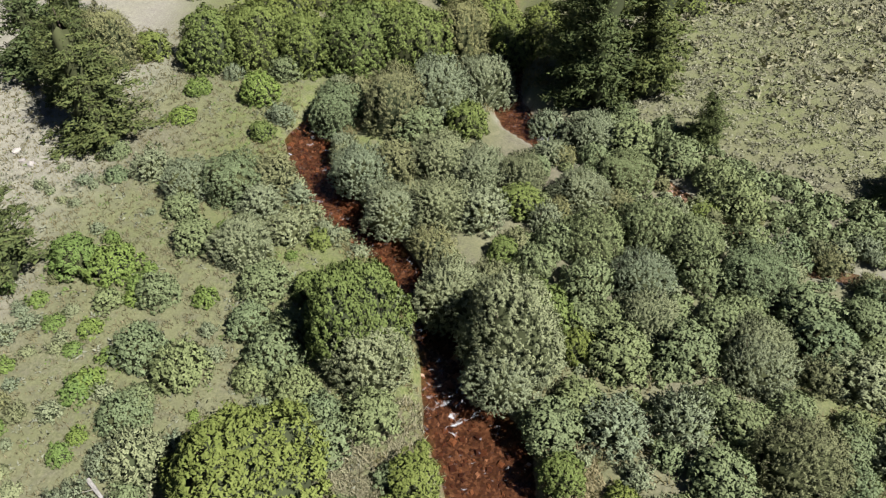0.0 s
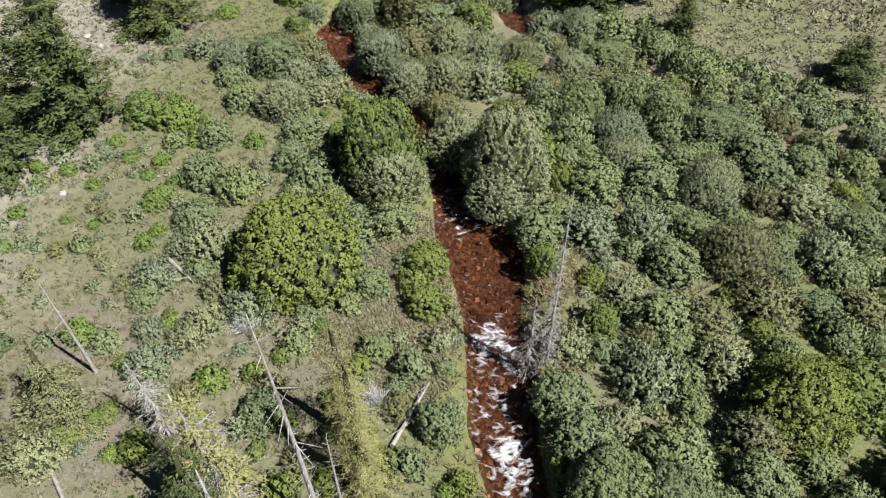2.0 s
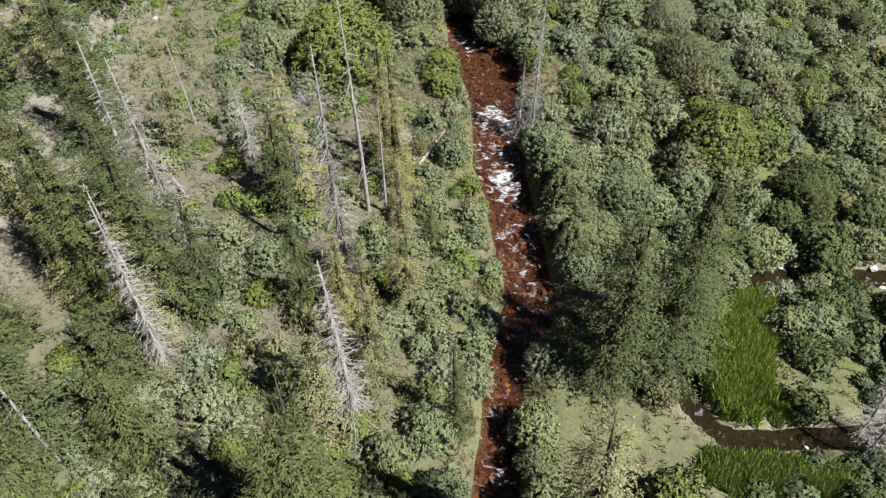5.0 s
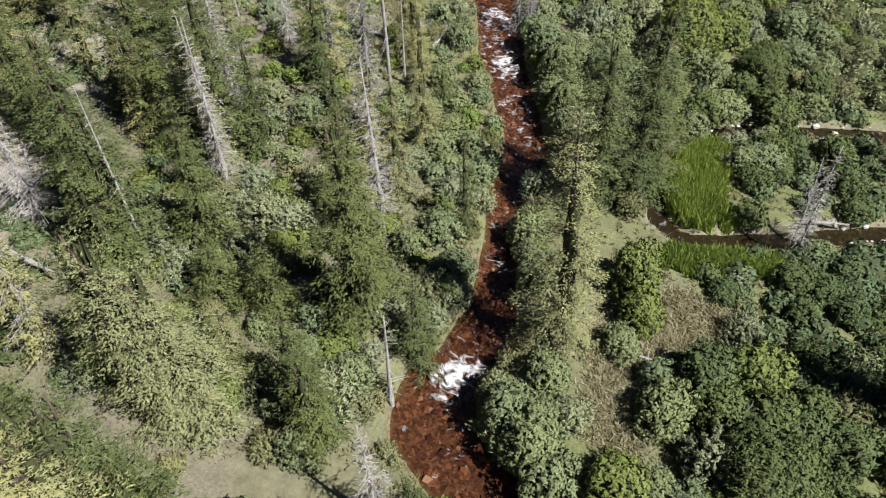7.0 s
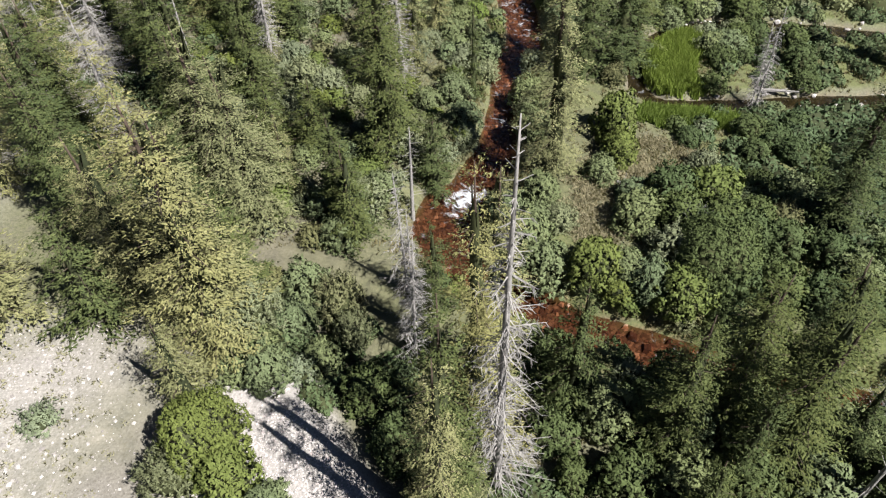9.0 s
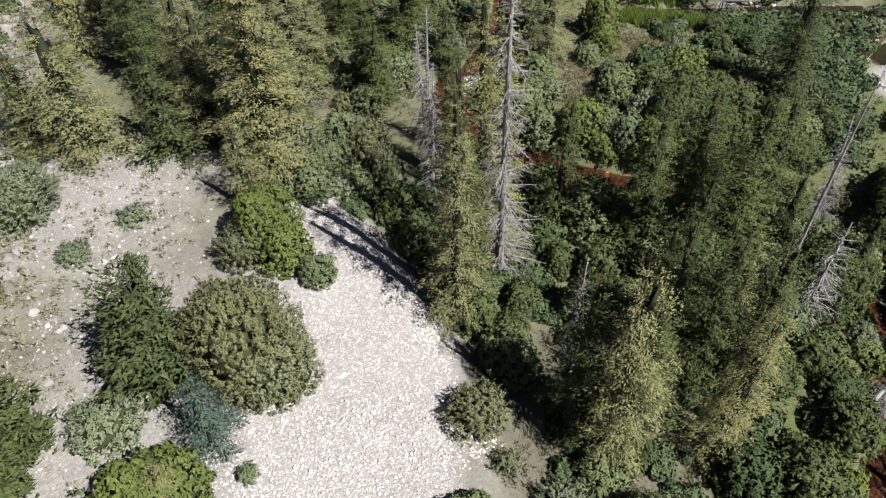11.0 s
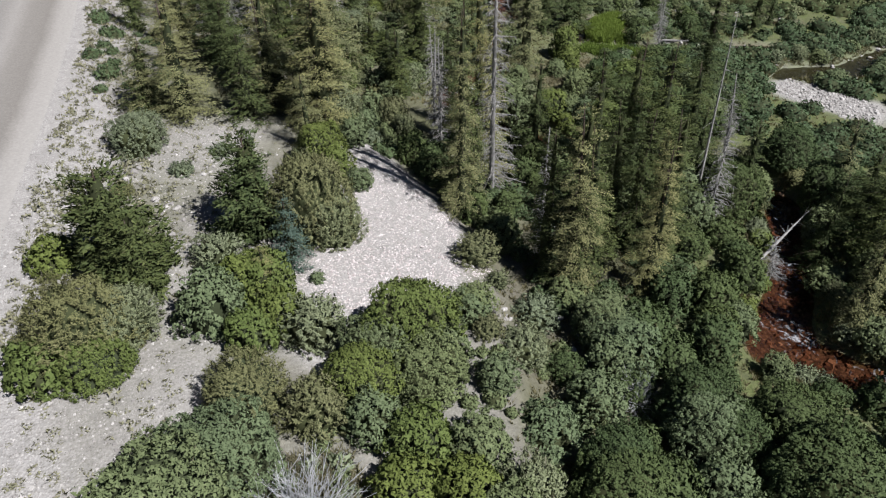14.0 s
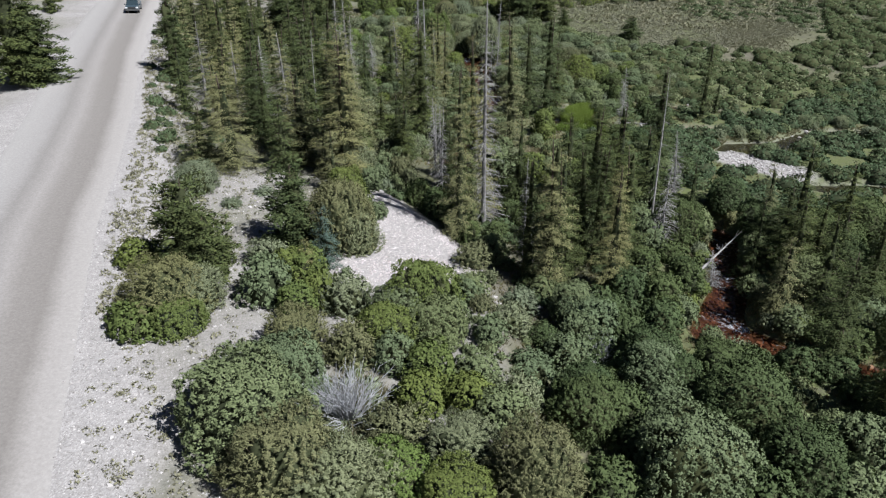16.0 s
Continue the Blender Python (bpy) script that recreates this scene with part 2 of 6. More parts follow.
CREEK += [(2.4, 8.5, 2.8), (2.5, 6.7, 2.9), (2.5, 5.1, 2.8), (2.9, 2.6, 2.3), (3.3, -0.4, 2.4), (3.7, -2.7, 2.2), (3.8, -4.5, 2.4), (3.1, -6.3, 2.0), (2.5, -8.4, 1.6), (2.5, -10.5, 1.7),
          (2.2, -13, 1.7), (2.0, -15.5, 2.2), (0.9, -17.6, 2.4), (-0.2, -19.2, 3.2), (-0.3, -20.8, 3.5), (0.8, -22.7, 2.8), (3.4, -24.5, 2.2), (5.4, -25.9, 2.2), (8, -26.5, 2.0), (11, -27.3, 1.7)]
CREEK += [(15, -28.3, 1.7), (19, -29.4, 1.8), (20.2, -31.6, 2.0), (19.1, -35, 2.0), (18.6, -38.5, 2.2), (17.0, -41.8, 2.6), (16.2, -44.3, 3.6), (19.2, -45.9, 2.4), (23, -47.4, 2.0), (30, -51, 2.2), (42, -58, 2.4)]
SIDE = [(3.6, 41.5, 2.2), (4.6, 38, 2.4), (6.4, 35.9, 2.1), (9.2, 34.6, 1.0), (12.6, 32, 0.9), (15.6, 28, 0.9), (18.4, 25.4, 1.0), (22, 24.4, 1.0), (25.4, 19.2, 1.1), (30, 15, 1.2)]
OXBOW = [(30, -3.4, 1.4), (22.7, -2.3, 1.2), (18, -2.2, 1.0), (15.2, -2.2, 0.9), (12.6, -3.4, 0.8), (10.9, -5.0, 0.8), (10.1, -7, 0.9), (10.0, -9.6, 1.0), (11.2, -11.0, 1.0), (15.5, -10.6, 0.9), (20, -9.9, 1.0), (26, -9.4, 1.2)]
RIVER = [(24.6, -15.3, 1.0), (26.3, -14.3, 2.4), (28.6, -14.0, 2.8), (31, -13.4, 2.4), (33.4, -11.0, 1.8), (35.5, -9.2, 1.6), (38.5, -8.3, 1.6), (44, -8.4, 1.8), (52, -9, 2.0)]
RIVER_2 = [(28.0, -23.3, 0.6), (29.5, -23.5, 1.4), (31.5, -23.7, 1.8), (35, -23.2, 2.0), (46, -25, 2.4)]
ROAD = [(-64, 75), (-55.5, 45), (-46.7, 17), (-41.7, 2), (-34.2, -18.2), (-29.9, -31.2), (-27.2, -40.5), (-24.8, -47), (-21.2, -56.5), (-15.4, -72), (-6, -96)]
TERRACE = [(-16, -12), (-11, -21), (-6.6, -27.5), (-4, -31.5), (-0.6, -36.2), (1.4, -39.5), (2.6, -43), (3.2, -48), (4.4, -56), (7, -70), (10, -96)]


def smooth(a, b, v):
    k = np.clip((v - a) / (b - a), 0, 1)
    return k * k * (3 - 2 * k)


def along(line, x, y):
    """Distance from a line, which side (positive: east of it), the share of the way along it and the width there."""
    x, y = np.asarray(x, float), np.asarray(y, float)
    best, side, share, width = np.full(x.shape, 1e9), np.zeros(x.shape), np.zeros(x.shape), np.zeros(x.shape)
    for i in range(len(line) - 1):
        (ax, ay), (bx, by) = line[i][:2], line[i + 1][:2]
        dx, dy = bx - ax, by - ay
        k = np.clip(((x - ax) * dx + (y - ay) * dy) / (dx * dx + dy * dy), 0, 1)
        d = np.hypot(x - ax - k * dx, y - ay - k * dy)
        near = d < best
        best = np.where(near, d, best)
        side = np.where(near, np.sign(dx * (y - ay) - dy * (x - ax)), side)
        share = np.where(near, i + k, share)
        if len(line[0]) > 2:
            width = np.where(near, line[i][2] + k * (line[i + 1][2] - line[i][2]), width)
    return best, side, share, width


def ripples(x, y, scale, seed=0):
    v = 0
    for i in range(5):
        a = seed * 1.7 + i * 2.39
        v = v + np.sin((x * math.cos(a) + y * math.sin(a)) / scale * (1 + 0.37 * i) + seed + i * i)
    return v / 5


def water_level(line, share):
    if line is CREEK:
        drop = smooth(32.4, 33.4, share)
        return -0.72 - 0.1 * smooth(0, 31, share) - 0.45 * drop - 0.35 * smooth(35, 46, share)
    return -0.38 + 0 * share if line in (RIVER, RIVER_2) else (-0.5 + 0.12 * smooth(2, 5, share) if line is SIDE else -0.32 + 0 * share)


def slope(x, y):
    return -0.0473 * np.clip(x, -70, 70) + 0.0197 * np.clip(y, -120, 120)


def ground_z(x, y):
    x, y = np.asarray(x, float), np.asarray(y, float)
    z = 0.14 * ripples(x, y, 5.0) + 0.06 * ripples(x, y, 1.3, 3) - 0.45 * smooth(-22, -32, y) - 0.25 * smooth(-34, -46, y)
    z = z + 0.075 * np.maximum(0, (x - 15) * 0.75 + (y - 29) * 0.66) * smooth(14, 30, y)
    d, side, _, _ = along(TERRACE, x, y)
    z = z + (1.15 + 0.3 * smooth(2, 12, d)) * smooth(1.5, -1.2, d * side) * smooth(-8, -26, y) + 0.6 * smooth(-36, -48, y) * smooth(1.5, -1.2, d * side)
    d, side, _, _ = along(ROAD, x, y)
    z = z + (1.35 - z) * smooth(10.5, 5.5, d)
    z = z + 0.22 * np.maximum(0, np.where(side < 0, d, 0) - 9)
    far = np.maximum(0, np.hypot(x + 5, y + 5) - 120)
    z = z + 0.10 * far * smooth(0, 300, far)
    for line in (CREEK, SIDE, OXBOW, RIVER, RIVER_2):
        d, _, share, w = along(line, x, y)
        level, half = water_level(line, share), w / 2
        deep = 0.32 if line is CREEK else 0.16
        bed = level - deep * np.clip(1.15 - (d / np.maximum(half, 0.1)) ** 2, 0, 1.2) + 0.05 * ripples(x, y, 0.5, 5)
        bed = np.where(d > half, level + (d - half) * 0.9 - 0.02, bed)
        z = np.where(d < half + 1.6, np.minimum(z, bed), z)
    return z + slope(x, y)


def lift(x, y):
    return float(ground_z(np.array([x]), np.array([y]))[0])


def mesh_of(name, verts, faces, mat_, smooth_shade=False, normals=None):
    me = bpy.data.meshes.new(name)
    me.from_pydata(verts if isinstance(verts, list) else verts.tolist(), [], faces if isinstance(faces, list) else faces.tolist())
    me.materials.append(mat_)
    if smooth_shade:
        me.polygons.foreach_set("use_smooth", [True] * len(me.polygons))
    me.update()
    if normals is not None:
        me.polygons.foreach_set("use_smooth", [True] * len(me.polygons))
        me.normals_split_custom_set_from_vertices(normals.tolist())
    return me


def colour(me, name, rgb):
    a = me.color_attributes.new(name, "FLOAT_COLOR", "POINT")
    a.data.foreach_set("color", np.concatenate([rgb, np.ones((len(rgb), 1))], 1).ravel())


def grid_faces(nu, nv):
    i = np.arange((nu - 1) * (nv - 1))
    k = (i // (nv - 1)) * nv + i % (nv - 1)
    return np.stack([k, k + nv, k + nv + 1, k + 1], 1)


def spread(lo, hi, step, reach):
    out = list(np.arange(lo, hi + 1e-6, step))
    s, v = step, hi
    while v < reach:
        s *= 1.22
        v += s
        out.append(v)
    s, v = step, lo
    while v > -reach:
        s *= 1.22
        v -= s
        out.insert(0, v)
    return np.array(out)


def build_ground():
    xs, ys = spread(-22, 30, 0.42, 2600), spread(-64, 46, 0.42, 2600)
    gx, gy = [g.ravel() for g in np.meshgrid(xs, ys, indexing="ij")]
    gz = ground_z(gx, gy)
    me = mesh_of("ground", np.stack([gx, gy, gz], 1), grid_faces(len(xs), len(ys)), ground_material(), True)
    cover = np.zeros((len(gx), 3))
    wet = smooth(9, 1, along(CREEK, gx, gy)[0])
    cover[:, 0] = np.clip(0.26 + 0.5 * wet + 0.35 * ripples(gx, gy, 4.0, 2) + 0.4 * smooth(15, 6, along([(-20, 48), (-15, 36), (-14, 28), (-12, 24)], gx, gy)[0]) + 0.8 * smooth(8, 15, gx) * smooth(32, 24, gy + 0.35 * gx) + 0.1 * smooth(-9, -14, gx) * smooth(-30, -22, gy) * smooth(8, -2, gy + 0.8 * (gx + 16)) + 0.4 * smooth(8, 22, gx) * smooth(24, 36, gy), 0, 1)
    dr, side, _, _ = along(ROAD, gx, gy)
    dt, st, _, _ = along(TERRACE, gx, gy)
    cover[:, 1] = np.clip(smooth(10.5 + 2.5 * ripples(gx, gy, 1.6, 9), 5.5, dr) * (0.8 + 0.4 * ripples(gx, gy, 1.1, 8)) + smooth(0.5, -1.5, dt * st) * smooth(-27, -31, gy) * (0.55 + 0.5 * ripples(gx, gy, 3.0, 7)) + 0.35 * smooth(-17, -23, gx + 2 * ripples(gx, gy, 3.5, 4)), 0, 1)
    cover[:, 1] = np.maximum(cover[:, 1], smooth(4.6, 3.2, along([(-5.6, -32), (-3.2, -38.5), (-3, -43.5), (-3.6, -46.5)], gx, gy)[0]) * smooth(0.6, -0.4, dt * st))
    cover[:, 0] *= 1 - 0.8 * cover[:, 1]
    bed = np.zeros(len(gx))
    for line in (CREEK, SIDE):
        d, _, share, w = along(line, gx, gy)
        k = smooth(0.06, -0.15, d - w / 2)
        bed = np.maximum(bed, k if line is CREEK else k * smooth(3.2, 2.2, share))
    for line in (SIDE, OXBOW, RIVER, RIVER_2):
        d, _, share, w = along(line, gx, gy)
        cover[:, 1] = np.maximum(cover[:, 1], smooth(0.6, 0.0, d - w / 2) * 0.3)
        if line is OXBOW:
            bed = np.maximum(bed, 0.55 * smooth(0.3, -0.1, d - w / 2))
    cover[:, 1] = np.maximum(cover[:, 1], smooth(2.6, 1.4, along([(25.2, -18), (27.5, -19.6), (29.2, -20.8)], gx, gy)[0]))
    cover[:, 2] = bed
    colour(me, "cover", cover)
    return tagged(new("ground", me), "valley floor of dry grass, gravel and green meadow", "ground", kind="structure")


RAPIDS = [(-6.9, 37.9, 1.2, 0.9), (6.4, 35.9, 1.0, 0.85), (-1.0, 21.4, 0.6, 0.35), (0.1, 19.4, 0.8, 0.3), (0.9, 17.8, 1.0, 0.36), (0.4, 16.9, 0.7, 0.25), (2.0, 9.6, 1.1, 0.8), (2.7, 8.9, 0.8, 0.6), (1.7, 8.3, 0.8, 0.3),
          (2.2, 6.8, 0.8, 0.42), (2.0, 5.7, 0.8, 0.28), (2.5, 4.3, 1.0, 0.75), (2.9, 3.2, 0.8, 0.75), (2.4, -0.2, 0.6, 0.3), (3.7, -0.4, 0.6, 0.35), (3.4, -2.4, 0.7, 0.32)]
RAPIDS += [(3.9, -3.9, 0.9, 0.42), (2.6, -10.2, 0.8, 0.4), (2.1, -12.6, 0.8, 0.42), (0.5, -18.3, 0.95, 1.15), (0.2, -19.4, 0.7, 0.42), (18.8, -35.2, 0.8, 0.45), (18.6, -38.0, 0.8, 0.55), (19.6, -32, 0.8, 0.4), (17.0, -42.9, 0.9, 0.6), (20.4, -46.2, 1.0, 0.6), (9.5, -26.9, 0.8, 0.3)]


def build_water(line, name, label, material_, extra=0.3):
    pts = np.array([p[:2] for p in line], float)
    wid = np.array([p[2] for p in line], float)
    n = len(line)
    steps = max(2, int(sum(np.hypot(*(pts[i + 1] - pts[i])) for i in range(n - 1)) / 0.13))
    k = np.linspace(0, n - 1 - 1e-6, steps)
    i, f = k.astype(int), (k % 1)[:, None]
    p0, p1, p2, p3 = pts[np.maximum(i - 1, 0)], pts[i], pts[i + 1], pts[np.minimum(i + 2, n - 1)]
    c = 0.5 * (2 * p1 + (p2 - p0) * f + (2 * p0 - 5 * p1 + 4 * p2 - p3) * f ** 2 + (3 * p1 - p0 - 3 * p2 + p3) * f ** 3)
    w = np.interp(k, np.arange(n), wid)
    tan = np.gradient(c, axis=0)
    nor = np.stack([tan[:, 1], -tan[:, 0]], 1) / np.hypot(tan[:, 0], tan[:, 1])[:, None]
    across = np.linspace(-1, 1, 27)
    x = c[:, 0, None] + nor[:, 0, None] * across * (w[:, None] / 2 + extra)
    y = c[:, 1, None] + nor[:, 1, None] * across * (w[:, None] / 2 + extra)
    foam = np.zeros(x.shape)
    for rx, ry, r, s in RAPIDS:
        foam = np.maximum(foam, s * np.exp(-((x - rx) ** 2 + (y - ry) ** 2) / (r * r)))
    fast = smooth(19.6, 20.8, k) * smooth(26.5, 25.0, k) * 0.07 + smooth(14, 16, k) * smooth(18, 16.6, k) * 0.06 if line is CREEK else 0 * k
    foam = foam * 0.5 + fast[:, None] * (1 - across ** 4)
    z = slope(x, y) + water_level(line, k)[:, None] + 0.02 * ripples(x, y, 0.35, 2) + foam * 0.2 * (0.5 + ripples(x, y, 0.13, 6))
    me = mesh_of(name, np.stack([x, y, z], 2).reshape(-1, 3), grid_faces(steps, 27)[:, ::-1], material_, True)
    run = np.concatenate([[0], np.cumsum(np.hypot(*np.diff(c, axis=0).T))])
    colour(me, "foam", np.stack([foam, across[None, :] * (w[:, None] / 2 + extra) * 2.0, run[:, None] * 3.0 + 0.9 * across[None, :] ** 2 + 0 * x], 2).reshape(-1, 3))
    return tagged(new(name, me), label, "stream", kind="structure")


def build_road(z_over=0.03):
    pts = np.array(ROAD, float)
    k = np.linspace(0, len(ROAD) - 1 - 1e-6, 240)
    c = np.stack([np.interp(k, np.arange(len(ROAD)), pts[:, 0]), np.interp(k, np.arange(len(ROAD)), pts[:, 1])], 1)
    for _ in range(6):
        c[1:-1] = (c[:-2] + c[1:-1] + c[2:]) / 3
    tan = np.gradient(c, axis=0)
    nor = np.stack([tan[:, 1], -tan[:, 0]], 1) / np.hypot(tan[:, 0], tan[:, 1])[:, None]
    across = np.linspace(-1, 1, 25)
    x, y = c[:, 0, None] + nor[:, 0, None] * across * 4.7, c[:, 1, None] + nor[:, 1, None] * across * 4.7
    z = slope(x, y) + 1.35 + z_over + 0.10 * (1 - across ** 2) + 0.012 * ripples(x, y, 0.8, 1) - 0.12 * smooth(0.88, 1.0, np.abs(across))
    me = mesh_of("road", np.stack([x, y, z], 2).reshape(-1, 3), grid_faces(240, 25)[:, ::-1], road_material(), True)
    colour(me, "across", np.repeat(np.tile((across + 1) / 2, 240).reshape(-1, 1), 3, 1))
    return tagged(new("road", me), "pale graded dirt road with darker wheel tracks", "road", kind="structure")


ground = build_ground()
road = build_road()
WATER = water_material("clear_rusty_stream_water", (0.67, 0.53, 0.45))
STILL = water_material("still_dark_water", (0.34, 0.32, 0.25))
stream = build_water(CREEK, "water_stream", "shallow rust-red mountain creek with white rapids", WATER)
build_water(SIDE, "water_side_channel", "narrow shallow side channel over rust-red stones", WATER, 0.15)
build_water(OXBOW, "water_oxbow", "still dark channel round a grassy bend", STILL, 0.15)
build_water(RIVER, "water_pool", "dark shallow pool beside a gravel bar", STILL, 0.2)
build_water(RIVER_2, "water_riffle", "shallow riffle beside a gravel bar", STILL, 0.2)


# ---- plants: how each kind is made ----
def part(name, me, parent, label=""):
    ob = new(name, me)
    ob.parent = parent
    return tagged(ob, label)


def unit(v):
    return v / np.maximum(np.linalg.norm(v, axis=-1, keepdims=True), 1e-6)


def cards(p, axis, face, length, width, out, soft_=0.55):
    """One pointed leaf or spray at each place, rounded towards out so that a crown shades as one soft mass."""
    b = unit(np.cross(axis, face))
    L, W = np.reshape(length, (-1, 1)), np.reshape(width, (-1, 1))
    flat = np.cross(b, axis)
    b = np.where(((flat * out).sum(1) < 0)[:, None], -b, b)
    flat = unit(np.cross(b, axis))
    v = np.stack([p - axis * L * 0.45 + b * W * 0.5, p + axis * L * 0.55, p - axis * L * 0.45 - b * W * 0.5], 1)
    turn = (np.cross(v[:, 1] - v[:, 0], v[:, 2] - v[:, 0]) * out).sum(1) < 0
    v[turn] = v[turn][:, ::-1]
    n = np.repeat(unit(out * soft_ + flat * 0.75), 3, 0)
    return v.reshape(-1, 3), np.arange(len(p) * 3).reshape(-1, 3), n


def rods(ends, sides=3):
    """Tapered sticks (from, to, radius at each end) in one mesh."""
    vs, fs = [], []
    for a, b, ra, rb in ends:
        a, b = Vector(a), Vector(b)
        d = (b - a).normalized()
        u = d.orthogonal().normalized()
        w = d.cross(u)
        k = len(vs)
        for c, r in ((a, ra), (b, rb)):
            for i in range(sides):
                q = 2 * math.pi * i / sides
                vs.append(tuple(c + (u * math.cos(q) + w * math.sin(q)) * r))
        for i in range(sides):
            j = (i + 1) % sides
            fs.append((k + i, k + j, k + sides + j, k + sides + i))
    return vs, fs


def tube(points, radii, sides=7):
    """One tapered, bent trunk."""
    vs, fs = [], []
    for c, r in zip(points, radii):
        for i in range(sides):
            q = 2 * math.pi * i / sides
            vs.append((c[0] + math.cos(q) * r, c[1] + math.sin(q) * r, c[2]))
    for k in range(len(points) - 1):
        for i in range(sides):
            j = (i + 1) % sides
            fs.append((k * sides + i, k * sides + j, (k + 1) * sides + j, (k + 1) * sides + i))
    fs.append(tuple(range((len(points) - 1) * sides, len(points) * sides)))
    return vs, fs


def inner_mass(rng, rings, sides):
    """A ragged body of rings (radius, height) that stands for the shade in a plant's heart."""
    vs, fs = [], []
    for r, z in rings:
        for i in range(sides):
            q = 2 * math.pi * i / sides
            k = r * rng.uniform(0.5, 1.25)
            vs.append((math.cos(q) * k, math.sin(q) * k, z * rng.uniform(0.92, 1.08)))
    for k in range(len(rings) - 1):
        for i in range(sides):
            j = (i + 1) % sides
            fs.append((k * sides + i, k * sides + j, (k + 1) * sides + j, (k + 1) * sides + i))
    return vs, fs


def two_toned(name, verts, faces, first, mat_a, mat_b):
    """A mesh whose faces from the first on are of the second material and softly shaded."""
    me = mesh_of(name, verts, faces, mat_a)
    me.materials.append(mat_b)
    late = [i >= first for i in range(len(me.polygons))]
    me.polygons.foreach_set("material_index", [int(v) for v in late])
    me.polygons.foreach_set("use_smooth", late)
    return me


SHRUB = {  # name, label, leaf length, leaf width, leaf style
    "willow": ("willow_shrub", "rounded grey-green willow shrub with feathery twigs", 0.118, 0.05, "twig"),
    "green": ("green_willow_shrub", "bright yellow-green leafy willow shrub", 0.125, 0.085, "leaf"),
    "olive": ("olive_willow_shrub", "olive-brown willow shrub with upright twigs", 0.12, 0.046, "twig"),
    "dark": ("birch_shrub", "dense dark green rounded bog birch shrub", 0.115, 0.08, "leaf"),
    # dark green bushes whose leaf colour also carries tree shade
    "alder": ("alder_shrub", "dark green leafy alder shrub near the creek", 0.125, 0.085, "leaf"),
    "meadow": ("meadow_shrub", "low fresh green shrub in the meadow", 0.115, 0.078, "leaf"),
}
made = {}


